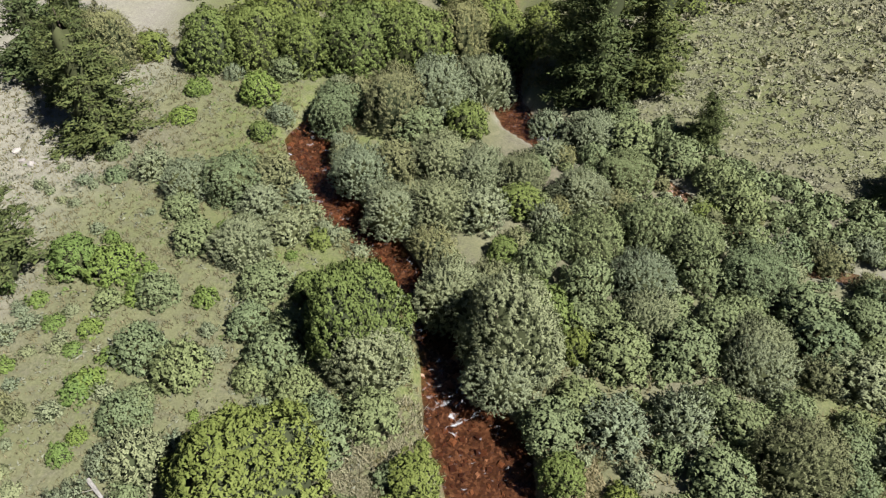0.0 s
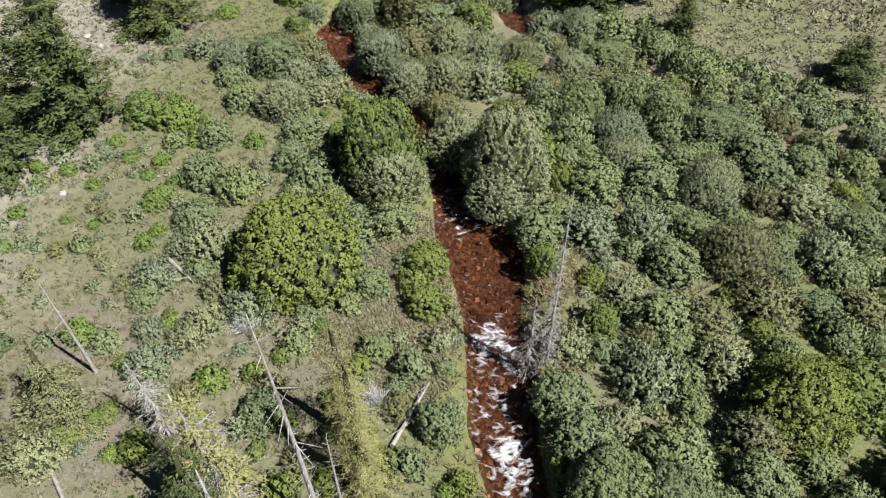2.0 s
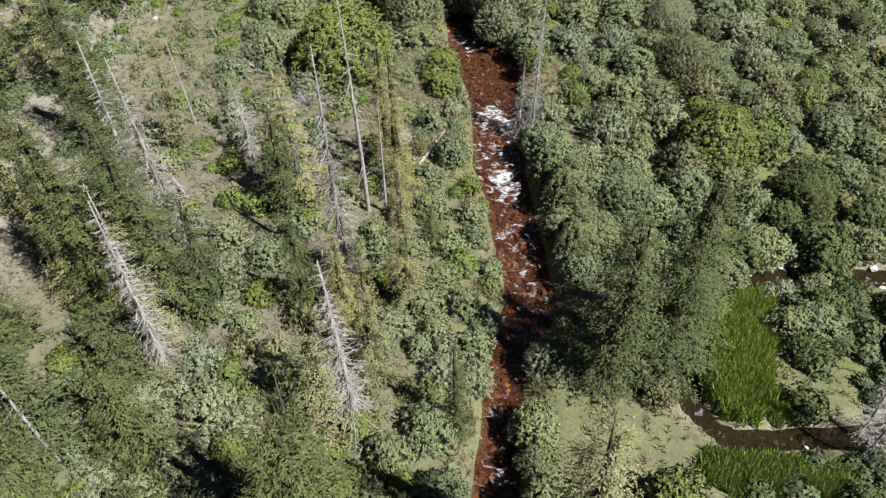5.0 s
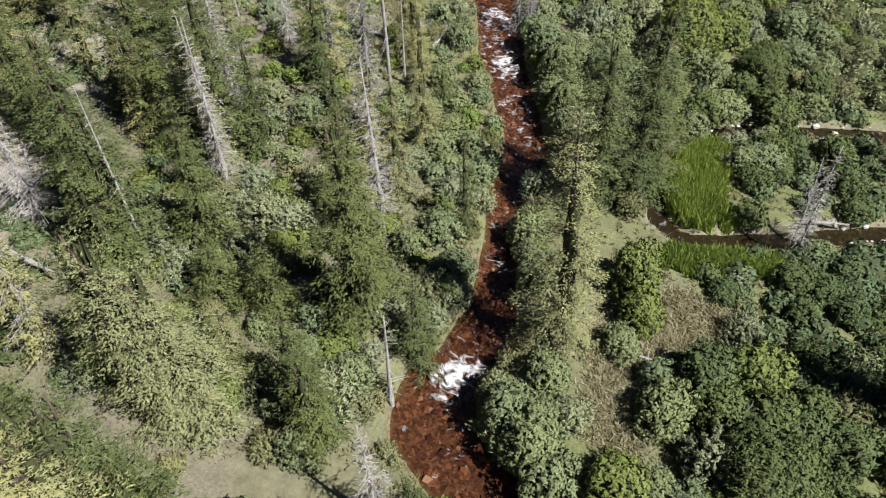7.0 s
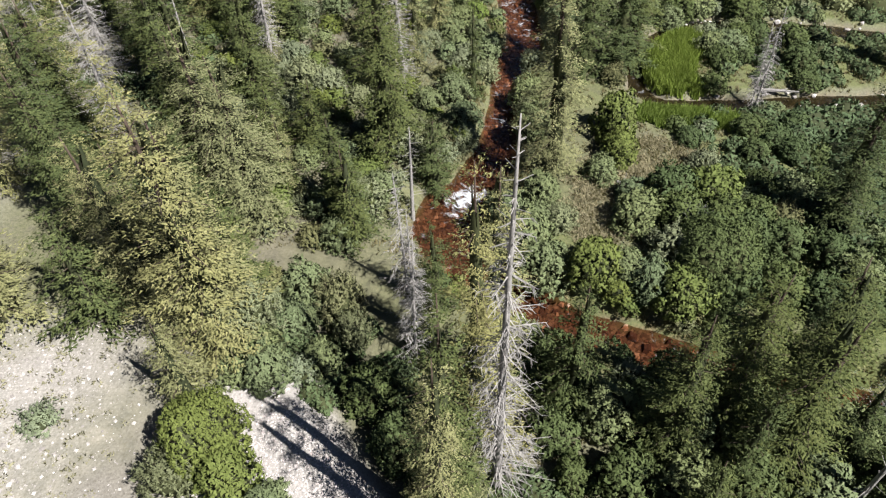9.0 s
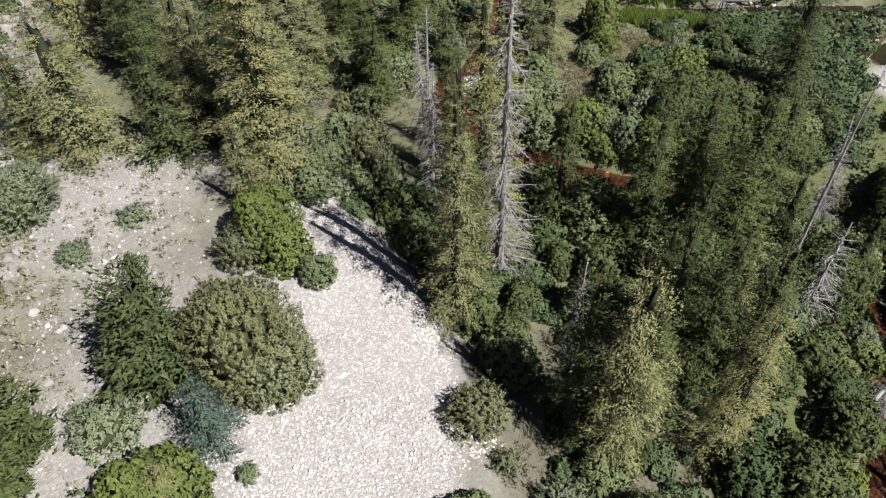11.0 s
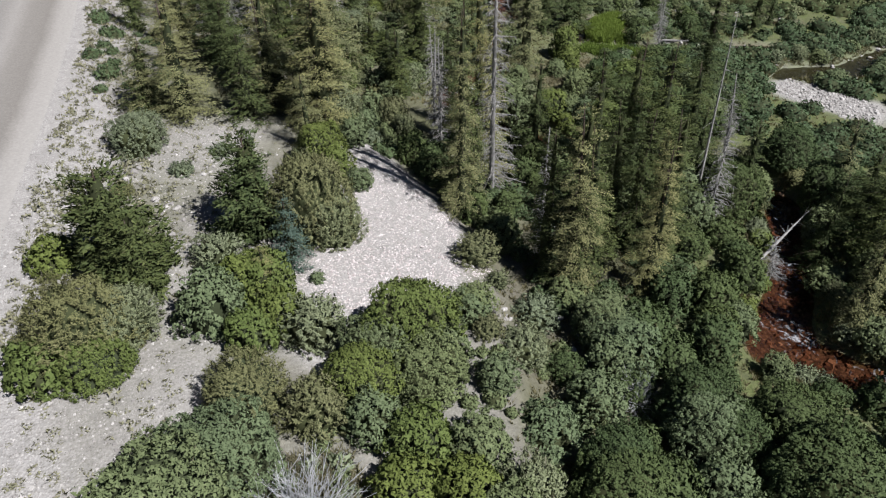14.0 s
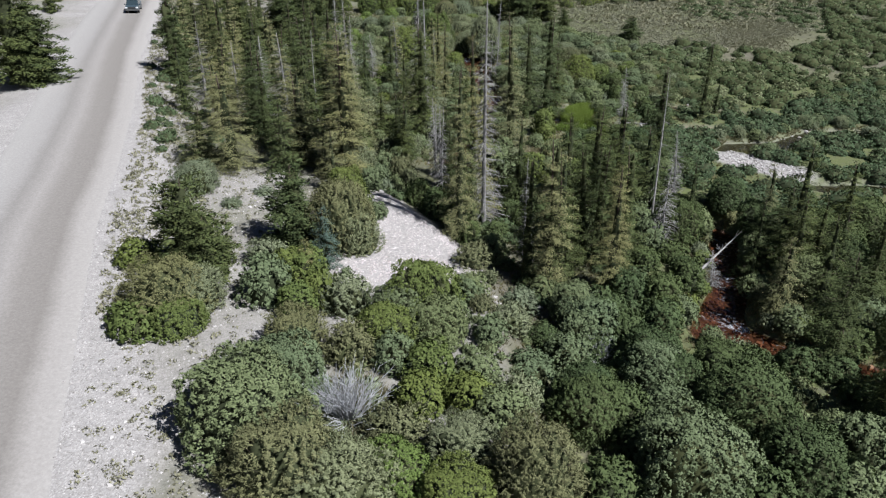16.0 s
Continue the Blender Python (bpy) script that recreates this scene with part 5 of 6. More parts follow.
shrub("alder", 15.5, -24.8, 1.15, 2.08)
shrub("dark", 3.5, -22.0, 1.24, 2.24)
shrub("willow", 4.9, -20.9, 0.82, 1.15)
shrub("dark", -4.9, -22.7, 0.90, 1.62)
shrub("dark", -4.4, -21.4, 0.81, 1.47)
shrub("dark", -5.9, -20.9, 0.82, 1.48)
shrub("dark", -5.9, -26.0, 1.13, 2.27)
shrub("olive", -4.4, -26.6, 1.03, 2.46)
shrub("olive", -3.7, -27.8, 0.80, 1.93)
shrub("olive", -7.3, -25.9, 0.84, 1.51)
shrub("dark", -6.1, -27.8, 0.91, 1.63)
shrub("dark", -6.8, -29.4, 0.84, 1.51)
shrub("dark", -4.7, -29.2, 0.87, 1.57)
shrub("dark", 6.0, -30.8, 1.20, 2.40)
shrub("alder", 7.7, -30.7, 1.20, 2.40)
shrub("dark", 9.4, -31.1, 1.19, 2.38)
shrub("alder", 11.3, -30.5, 1.20, 2.41)
shrub("alder", 4.8, -30.1, 0.90, 1.61)
shrub("alder", 12.9, -30.9, 1.19, 2.38)
shrub("dark", 14.6, -31.0, 1.19, 2.37)
shrub("dark", 16.5, -30.7, 0.98, 1.96)
shrub("alder", 6.6, -33.3, 1.23, 2.46)
shrub("dark", 8.6, -33.6, 1.32, 2.63)
shrub("alder", 10.8, -33.3, 1.33, 2.65)
shrub("dark", 13.0, -33.3, 1.32, 2.64)
shrub("alder", 15.1, -33.3, 1.12, 2.25)
shrub("alder", 7.3, -35.6, 1.16, 2.32)
shrub("dark", 9.4, -35.7, 1.25, 2.50)
shrub("alder", 11.5, -35.5, 1.25, 2.50)
shrub("dark", 13.6, -35.6, 1.25, 2.49)
shrub("dark", 5.4, -35.4, 0.88, 2.11)
shrub("alder", 4.8, -33.1, 0.73, 1.46)
# six shrubs added to shade and darken the bank beside the scree
shrub("alder", -1.2, -32.4, 1.20, 2.60)
shrub("alder", 0.3, -33.9, 1.10, 2.40)
shrub("alder", -2.8, -30.6, 1.10, 2.30)
shrub("alder", 1.0, -36.3, 0.95, 2.00)
shrub("alder", 3.1, -35.2, 0.85, 1.50)
shrub("alder", 2.6, -36.6, 0.75, 1.20)
shrub("dark", -5.4, -35.4, 0.77, 1.23)
shrub("dark", -7.6, -30.3, 0.77, 1.22)
shrub("willow", -5.4, -30.0, 0.66, 0.93)
shrub("dark", -5.7, -27.0, 0.85, 1.53)
shrub("green", -7.8, -33.4, 1.52, 3.30)
shrub("green", -6.8, -34.6, 1.10, 2.10)
shrub("olive", -8.6, -34.6, 1.05, 1.90)
shrub("olive", -7.1, -39.9, 2.19, 5.04)
shrub("willow", -6.1, -40.4, 1.67, 3.00)
shrub("willow", -18.8, -32.7, 1.72, 2.41)
shrub("willow", -15.5, -35.2, 0.77, 0.61)
shrub("willow", -13.9, -32.8, 0.67, 0.54)
shrub("willow", -11.1, -43.0, 1.16, 1.63)
shrub("olive", -14.6, -49.4, 2.30, 3.40)
shrub("willow", -13.4, -48.6, 1.60, 2.60)
shrub("green", -15.6, -50.9, 1.50, 1.80)
shrub("green", -13.6, -50.6, 1.55, 1.90)
shrub("green", -18.3, -44.3, 1.25, 1.60)
shrub("dark", -9.9, -47.4, 1.48, 2.96)
shrub("green", -8.2, -45.1, 1.39, 2.50)
shrub("green", -7.0, -47.4, 1.21, 2.18)
shrub("willow", -5.5, -48.0, 1.37, 2.46)
shrub("green", -8.0, -48.6, 1.09, 1.95)
shrub("green", -1.4, -48.1, 2.04, 3.87)
shrub("dark", -2.6, -48.9, 1.59, 2.86)
shrub("dark", -0.2, -49.0, 1.32, 2.38)
shrub("dark", 1.2, -45.3, 0.99, 1.59)
shrub("olive", 2.3, -43.0, 0.62, 0.90)
shrub("dark", -6.1, -44.2, 0.36, 0.58)
shrub("dark", -5.2, -34.9, 0.51, 0.82)
shrub("olive", 1.3, -41.3, 1.21, 1.69)
shrub("dark", 2.5, -38.3, 1.33, 2.13)
shrub("olive", 3.9, -46.6, 0.90, 1.30)
shrub("willow", 4.1, -44.2, 1.16, 1.63)
shrub("willow", 3.4, -47.2, 1.17, 1.64)
shrub("dark", 5.7, -42.6, 0.99, 1.58)
shrub("dark", 7.1, -44.9, 1.53, 2.76)
shrub("alder", 9.0, -45.6, 1.50, 2.70)
shrub("dark", 7.4, -47.1, 1.26, 2.26)
shrub("alder", 5.3, -47.5, 0.87, 1.40)
shrub("alder", 10.0, -46.9, 1.17, 2.10)
shrub("alder", 11.9, -46.0, 1.29, 2.32)
shrub("dark", 13.9, -43.6, 1.06, 1.70)
shrub("alder", 12.9, -42.4, 1.31, 2.35)
shrub("alder", 10.9, -42.4, 1.20, 2.16)
shrub("alder", 15.0, -40.4, 1.14, 2.06)
shrub("olive", 1.8, -46.9, 0.77, 0.92)
shrub("dark", -6.4, -30.4, 0.98, 1.76)
shrub("olive", -18.0, -37.6, 0.73, 0.59)
shrub("willow", -7.9, -28.1, 1.58, 3.17)
shrub("alder", 11.3, -23.5, 1.88, 3.39)
shrub("dark", 4.2, -23.3, 1.28, 2.30)
shrub("green", -9.1, -45.6, 1.26, 2.26)
shrub("dark", -0.5, -50.2, 1.66, 2.65)
shrub("green", -3.1, -50.7, 1.64, 2.62)
shrub("olive", -7.4, -51.8, 1.80, 2.52)
shrub("olive", -4.6, -52.3, 1.36, 2.18)
shrub("dark", -2.5, -52.5, 1.15, 1.84)
shrub("green", -0.7, -53.3, 1.32, 2.11)
shrub("dark", 1.5, -53.2, 1.23, 1.72)
shrub("dark", 2.2, -49.8, 0.90, 1.45)
shrub("dark", 4.2, -51.5, 1.33, 1.86)
shrub("dark", 7.8, -45.9, 1.64, 2.63)
shrub("dark", 6.4, -49.4, 1.28, 2.05)
shrub("alder", 6.8, -52.7, 1.58, 2.84)
shrub("alder", 10.3, -49.9, 1.59, 3.17)
shrub("alder", 11.4, -51.3, 1.53, 2.76)
shrub("alder", 14.2, -50.3, 1.90, 2.70)
shrub("alder", 15.5, -51.6, 1.62, 2.20)
shrub("dark", 14.7, -46.8, 0.75, 1.35)
shrub("dark", -7.3, -54.9, 2.21, 3.09)
shrub("dark", -8.8, -55.9, 1.87, 2.62)
shrub("green", -1.0, -55.4, 1.24, 1.98)
shrub("green", 1.1, -55.2, 1.24, 1.99)
shrub("willow", 3.3, -54.8, 1.16, 1.86)
shrub("alder", 8.3, -53.7, 1.43, 2.58)
shrub("dark", 10.6, -53.5, 1.34, 2.41)
shrub("alder", 13.0, -53.5, 1.54, 2.77)
shrub("alder", 15.9, -53.3, 1.14, 2.06)
shrub("dark", 1.0, -45.8, 1.00, 1.40)
shrub("dark", -8.2, -57.7, 2.79, 3.91)
shrub("olive", -5.9, -60.5, 2.46, 3.45)
shrub("willow", -3.7, -61.3, 2.10, 2.94)
shrub("meadow", -1.9, -60.0, 1.76, 1.76)
shrub("willow", 0.9, -58.4, 1.61, 2.25)
shrub("dark", 2.6, -56.2, 1.35, 2.16)
shrub("olive", 3.7, -60.1, 1.94, 3.49)
shrub("alder", 6.7, -54.0, 1.97, 3.16)
shrub("dark", 10.4, -57.9, 2.68, 4.82)
shrub("alder", 14.3, -53.5, 2.51, 4.02)
shrub("alder", 15.4, -57.3, 2.14, 3.85)
shrub("dark", 19.0, -55.1, 1.40, 2.80)
shrub("alder", 6.9, -58.8, 1.50, 2.40)
shrub("olive", -1.9, -57.8, 1.41, 1.97)
shrub("green", 0.7, -61.1, 1.59, 2.22)
shrub("alder", 12.9, -58.8, 1.49, 2.69)
shrub("dark", 17.2, -58.4, 1.40, 2.51)
shrub("dark", 10.5, -50.9, 1.85, 2.96)
shrub("dark", 8.3, -46.7, 1.41, 2.55)
shrub("alder", 22.2, -32.7, 1.83, 3.30)
shrub("dark", 21.8, -40.8, 1.58, 3.17)
shrub("alder", 21.2, -28.2, 1.76, 2.81)
shrub("alder", 30.1, -31.5, 1.87, 2.99)
shrub("alder", 25.7, -34.1, 1.79, 3.22)
shrub("alder", 25.9, -38.0, 1.67, 3.01)
shrub("alder", 15.7, -34.1, 1.79, 3.93)


# ---- the loose cover of the valley floor ----
def scatter_shrubs(poly, count, kinds, lo, hi, seed, gap=0.55):
    rng = random.Random(seed)
    standing = np.array([(o.location.x, o.location.y, max(o.scale.x, 0.3)) for o in scene.objects if o.parent is None and o.get("category") == "shrub"])
    for x, y in dry_land(sprinkle(poly, count, seed), 0.5):
        r = rng.uniform(lo, hi)
        if (np.hypot(standing[:, 0] - x, standing[:, 1] - y) < (standing[:, 2] + r) * gap).any():
            continue
        shrub(rng.choice(kinds), x, y, r, r * rng.uniform(1.0, 1.6))
        standing = np.concatenate([standing, [[x, y, r]]])


# willow carpet east of the creek, and the thickets of the far bank
scatter_shrubs([(6, 34), (14, 30), (24, 20), (27, 0), (17, -1), (6, 2), (4.5, 12), (1.5, 24), (5, 33)], 420, ("dark", "green", "willow", "olive", "dark"), 0.65, 1.15, 3, 0.66)
scatter_shrubs([(20, -30), (37, -27), (32, -38), (27, -47), (22, -54), (16, -59), (8, -59), (6, -48), (14, -40), (8, -32)], 250, ("alder", "alder", "alder", "dark", "alder"), 0.7, 1.4, 6, 0.62)
scatter_shrubs([(-8, -8), (0, -6), (1, -20), (-9, -24), (-15, -20), (-15, -6)], 220, ("green", "willow", "olive"), 0.5, 1.0, 7, 0.6)
scatter_shrubs([(-9, 12), (-1, 14), (1, 4), (1, -6), (-8, -8), (-16, -6), (-17, 8)], 130, ("green", "willow", "olive", "meadow"), 0.3, 0.75, 9, 0.6)
scatter_shrubs([(-22, 34), (-9, 30), (-5, 20), (-6, 12), (-18, 14), (-24, 22)], 60, ("meadow", "willow"), 0.25, 0.5, 10, 0.8)
scatter_shrubs([(-20, 25), (-8, 22), (-5, 12), (-8, 2), (-18, 3), (-24, 14)], 110, ("meadow", "willow", "willow", "olive"), 0.25, 0.55, 13, 0.75)
scatter_shrubs([(11, -13.5), (17, -11.5), (20, -20), (18, -26), (12, -25), (10, -21)], 60, ("alder", "willow", "alder", "dark"), 0.6, 1.2, 14, 0.62)
scatter_shrubs([(4, -20), (12, -20), (14, -30), (3, -32), (-3, -26), (1, -23)], 70, ("alder", "willow", "alder"), 0.6, 1.1, 12, 0.6)


def line_banks(line, step, kinds, lo, hi, seed, first=0, last=99):
    """Low shrubs that lean over both banks."""
    rng = random.Random(seed)
    for i in range(max(first, 0), min(last, len(line) - 1)):
        (ax, ay, aw), (bx, by, bw) = line[i], line[i + 1]
        length = math.hypot(bx - ax, by - ay)
        nx, ny = (by - ay) / length, -(bx - ax) / length
        for _ in range(max(1, round(length / step * 2))):
            k, s, r = rng.random(), rng.choice((-1, 1)), rng.uniform(lo, hi)
            off = (aw + k * (bw - aw)) / 2 + r * rng.uniform(0.7, 1.5)
            x, y = ax + k * (bx - ax) + nx * off * s, ay + k * (by - ay) + ny * off * s
            if min(along(other, [x], [y])[0][0] - along(other, [x], [y])[3][0] / 2 for other in (CREEK, SIDE, OXBOW)) > r * 0.45:
                shrub(rng.choice(kinds), x, y, r, r * rng.uniform(1.0, 1.7))


line_banks(CREEK, 1.5, ("willow", "willow", "olive"), 0.35, 0.75, 51, 4, 14)
line_banks(CREEK, 2.2, ("willow", "green", "olive"), 0.3, 0.6, 52, 14, 30)
line_banks(CREEK, 1.6, ("olive", "willow", "green"), 0.4, 0.8, 53, 30, 49)
line_banks(SIDE, 1.5, ("olive", "willow"), 0.4, 0.8, 54, 2, 9)
line_banks(OXBOW, 2.0, ("dark", "willow", "olive"), 0.3, 0.6, 55, 0, 4)
line_banks(RIVER, 1.6, ("dark", "willow"), 0.5, 0.9, 56)


def scatter_conifers(poly, count, kinds, lo, hi, seed, gap=1.5, thick=(0.06, 0.1)):
    rng = random.Random(seed)
    standing = np.array([(o.location.x, o.location.y) for o in scene.objects if o.parent is None and o.get("category") == "tree"])
    for x, y in dry_land(sprinkle(poly, count, seed), 1.0):
        if (np.hypot(standing[:, 0] - x, standing[:, 1] - y) < gap).any() or along(ROAD, [x], [y])[0][0] < 8.6:
            continue
        h = rng.uniform(lo, hi)
        conifer(rng.choice(kinds), x, y, h, 0.7 + h * rng.uniform(*thick))
        standing = np.concatenate([standing, [[x, y]]])


# the wood between the road and the creek
scatter_conifers([(-23, -25), (-11, -25), (-9, -10), (-12, -1), (-17, 3), (-27, 6), (-34, 10), (-30, -6)], 60, ("spruce", "pale", "spruce", "pale", "half", "dead"), 5.5, 9.5, 41, 2.4, (0.09, 0.14))
scatter_conifers([(-24, -26), (-14, -26), (-12, -14), (-15, -2), (-21, 10), (-29, 34), (-44, 36), (-38, 6), (-30, -14)], 70, ("spruce", "pine", "pale"), 4.5, 8.5, 47, 3.3, (0.14, 0.19))
scatter_conifers([(-34, 12), (-28, 8), (-20, 44), (-34, 56), (-40, 30)], 16, ("spruce", "pine"), 5, 9, 42, 2.4)
scatter_conifers([(-50, 4), (-60, 10), (-90, 90), (-66, 70), (-53, 22)], 14, ("pine", "spruce"), 6, 10, 43, 3.0)
scatter_conifers([(-15, 58), (20, 60), (60, 95), (20, 120), (-40, 110)], 18, ("spruce", "pine"), 7, 12, 44, 3.0)

scatter_conifers([(4, -30), (12, -30), (17, -33), (15, -41), (9, -44), (4.5, -41), (3, -36)], 20, ("spruce", "spruce", "spruce", "pale", "dead"), 5, 9.5, 45, 1.8)
scatter_conifers([(21, -36), (30, -36), (32, -50), (24, -52), (22, -46)], 34, ("spruce", "spruce", "spruce"), 4.5, 7.5, 46, 1.9)
# spruces mostly out of view, added to shade the bushes west of them
scatter_conifers([(21, -50), (27, -49), (27, -64), (21.5, -64)], 30, ("spruce", "spruce", "pale"), 7, 9.5, 48, 2.2)
scatter_conifers([(20.4, -32.5), (25, -32), (25, -45), (19.6, -44)], 26, ("spruce", "pale", "spruce"), 5, 7.5, 49, 1.9)


def thicket(name, poly, count, kind, lo, hi, seed, label, leaves=300, tall=1.0):
    """Shrubs that nobody could count, as one mesh: leafy cushions, each closed by a dense body coloured as inner shade.
    """
    rng = np.random.default_rng(seed)
    xy = dry_land(sprinkle(poly, count, seed), 0.6)
    n = len(xy)
    r = rng.uniform(lo, hi, n)
    base = np.stack([xy[:, 0], xy[:, 1], ground_z(xy[:, 0], xy[:, 1])], 1)
    shape = np.array([1, 1, tall])

    def lumps(o, k):
        return 0.84 + 0.16 * np.sin(o[:, 0] * 4.2 + k * 1.7) * np.sin(o[:, 1] * 4.2 + 2.3 * k) + 0.07 * np.sin(o[:, 0] * 9 + k) * np.sin(o[:, 1] * 9 - k)
    k = np.repeat(np.arange(n), leaves)
    out = unit(rng.normal(size=(n * leaves, 3)) * np.array([1, 1, 0.8]) + np.array([0, 0, 0.35]))
    out[:, 2] = np.abs(out[:, 2])
    p = base[k] + out * (r[k] * lumps(out, k) * rng.uniform(0.86, 1.08, len(k)))[:, None] * shape
    wild = rng.normal(size=(len(k), 3))
    size = np.clip(0.26 * r[k], 0.1, 0.22) * rng.uniform(0.7, 1.3, len(k))
    v, f, nrm = cards(p, unit(np.cross(out, wild) + out * 0.5), unit(out + wild * 0.5), size, size * 0.72, out)
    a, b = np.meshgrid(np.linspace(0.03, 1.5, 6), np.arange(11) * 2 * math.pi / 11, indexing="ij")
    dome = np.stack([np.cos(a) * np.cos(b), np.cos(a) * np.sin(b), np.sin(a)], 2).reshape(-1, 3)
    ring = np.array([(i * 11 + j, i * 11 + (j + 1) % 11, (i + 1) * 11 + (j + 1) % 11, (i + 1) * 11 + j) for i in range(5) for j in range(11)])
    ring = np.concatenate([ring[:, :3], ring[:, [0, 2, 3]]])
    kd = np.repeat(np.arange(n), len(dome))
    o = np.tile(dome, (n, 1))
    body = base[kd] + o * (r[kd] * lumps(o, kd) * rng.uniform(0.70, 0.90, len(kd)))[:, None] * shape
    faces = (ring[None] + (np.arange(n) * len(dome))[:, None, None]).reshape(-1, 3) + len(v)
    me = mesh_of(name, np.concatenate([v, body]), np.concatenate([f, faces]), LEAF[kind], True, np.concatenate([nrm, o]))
    me.materials.append(INNER_SHADE)
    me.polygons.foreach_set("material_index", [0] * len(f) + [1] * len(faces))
    return tagged(new(name, me), label, "shrubs", kind="stuff")


CARPET = [(6.5, 33), (13, 30), (23, 21), (25, 2), (16, 0), (7, 3), (5.4, 8), (5.6, 14), (3, 20), (1.8, 24), (5.5, 31)]
thicket("willow_undergrowth", CARPET, 260, "dark", 0.3, 0.55, 61, "low dense willow growth between the larger shrubs", 220)
thicket("willow_undergrowth", CARPET, 120, "willow", 0.3, 0.5, 62, "low grey-green willow growth between the larger shrubs", 220)
thicket("south_undergrowth", [(5, -46), (14, -42), (16, -47), (26, -52), (20, -60), (6, -60), (-5, -54), (-2, -49)], 170, "dark", 0.3, 0.6, 63, "low green growth between the larger shrubs", 220)
EAST_FLAT = [(17, -11), (34, -4), (60, 20), (75, 8), (50, -24), (26, -30), (18, -25)]
UPPER_FLAT = [(20, 17), (30, 27), (44, 24), (52, 26), (66, 62), (105, 55), (80, 8), (28, -2), (20, 2)]
WOOD = [(-24, -27), (-13, -27), (-10, -14), (-13, -2), (-19, 8), (-28, 32), (-44, 34), (-38, 6), (-30, -14)]
thicket("far_thicket", [(-30, 62), (34, 75), (26, 52), (4, 47), (-14, 47)], 110, "green", 1.2, 2.2, 4, "tall green willow thicket along the upper creek")
thicket("east_thicket", EAST_FLAT, 640, "carpet", 0.7, 1.5, 5, "dense dark green willow carpet on the valley floor", 220, 0.8)
thicket("east_thicket", EAST_FLAT, 130, "carpet", 0.7, 1.3, 15, "green willow carpet on the valley floor", 220, 0.85)
thicket("clearing_brush", [(37, 38), (49, 40), (52, 34), (51, 27), (60, 42), (66, 60), (46, 62), (36, 52)], 190, "carpet", 0.4, 1.1, 30, "scattered low brush round a dry clearing", 150, 0.6)
thicket("middle_thicket", [(10, 52), (24, 90), (60, 130), (120, 110), (70, 55), (56, 60), (40, 54)], 170, "carpet", 1.0, 2.2, 16, "scattered grey-green willows on the upper flat", 220, 0.6)
thicket("upper_thicket", UPPER_FLAT, 900, "carpet", 0.8, 1.8, 8, "dense dark green willow carpet up the valley", 150, 0.72)
thicket("upper_thicket", UPPER_FLAT, 170, "willow", 0.8, 1.5, 18, "dense grey-green willow carpet up the valley", 150, 0.72)
# dark growth added where deep shade lies on the soil under the spruces
thicket("creek_undergrowth", [(0.6, -33.5), (4, -31), (12, -32), (15, -40), (10, -45), (4.5, -44), (3.4, -41), (2, -38)], 120, "carpet", 0.35, 0.85, 24, "low dark shrubs added for the deep shade under the spruces", 220, 0.85)
thicket("bend_undergrowth", [(14.6, -4), (13, -1), (24, 0), (30, -2), (30, -9), (21, -9.4), (16, -9.8), (15, -7)], 110, "carpet", 0.35, 0.95, 25, "dense low willows inside the wet bend", 200, 0.85)
thicket("bend_undergrowth", [(13, -12), (22, -11), (26, -14), (20, -22), (14, -20), (12, -15)], 80, "carpet", 0.4, 0.95, 26, "dense low willows beside the still channel", 200, 0.85)
thicket("creekside_undergrowth", [(5.5, 3), (13, 5), (15, -1), (11, -3), (8, -4.5), (5.5, -3)], 120, "dark", 0.35, 0.8, 29, "low leafy growth between the creek and the wet bend", 200, 0.85)
thicket("slope_undergrowth", [(9, 38), (12, 32), (24, 22.4), (30, 17), (34, 22), (26, 26.5), (17, 33.5), (11, 39)], 300, "dark", 0.35, 0.85, 27, "low willows at the foot of the dry slope", 180, 0.8)
thicket("bank_undergrowth", [(-8, -28.2), (-3, -27), (1, -30), (3, -34), (0.8, -35.5), (-3, -32.5), (-6, -30)], 80, "carpet", 0.3, 0.75, 28, "low dark shrubs along the edge of the scree", 200, 0.8)
thicket("wood_undergrowth", WOOD, 210, "carpet", 0.4, 1.1, 19, "low dark shrubs under the trees beside the road", 220, 0.8)
thicket("wood_undergrowth", [(-26, 10), (-18, 12), (-24, 30), (-34, 30)], 50, "willow", 0.4, 0.9, 20, "low grey-green shrubs at the edge of the wood", 220, 0.8)


def boulder(x, y, r):
    key = ("boulder", dice.randrange(4))

    def build():
        vs, fs = pebble(90 + key[1])
        return tagged(new("boulder", mesh_of("boulder", vs, fs, GREY_STONE)), "pale weathered boulder lying on the gravel", "stone", "boulders")
    return place(key, build, Matrix.LocRotScale((x, y, lift(x, y) + r * 0.15), Euler((0, 0, dice.uniform(0, 6.28))), (r, r, r * 0.9)))


boulder(-18.1, -35.6, 0.34)
boulder(-18.3, -36.3, 0.24)
boulder(-16.0, -38.1, 0.33)
boulder(-14.5, -38.7, 0.2)
boulder(-15.0, -38.4, 0.15)
boulder(-14.2, -35.4, 0.18)
boulder(-13.9, -34.5, 0.16)
boulder(-17.9, -35.1, 0.26)
boulder(-14.0, -41.2, 0.22)
boulder(-13.9, -39.8, 0.2)
boulder(-23.3, 32.2, 0.35)
boulder(-23.9, 32.5, 0.25)
boulder(-24.6, 33.3, 0.3)
boulder(-21.2, 20.3, 0.3)
boulder(-20.0, 17.6, 0.22)
boulder(-21.1, 20.2, 0.3)
boulder(-19.7, -34.2, 0.25)
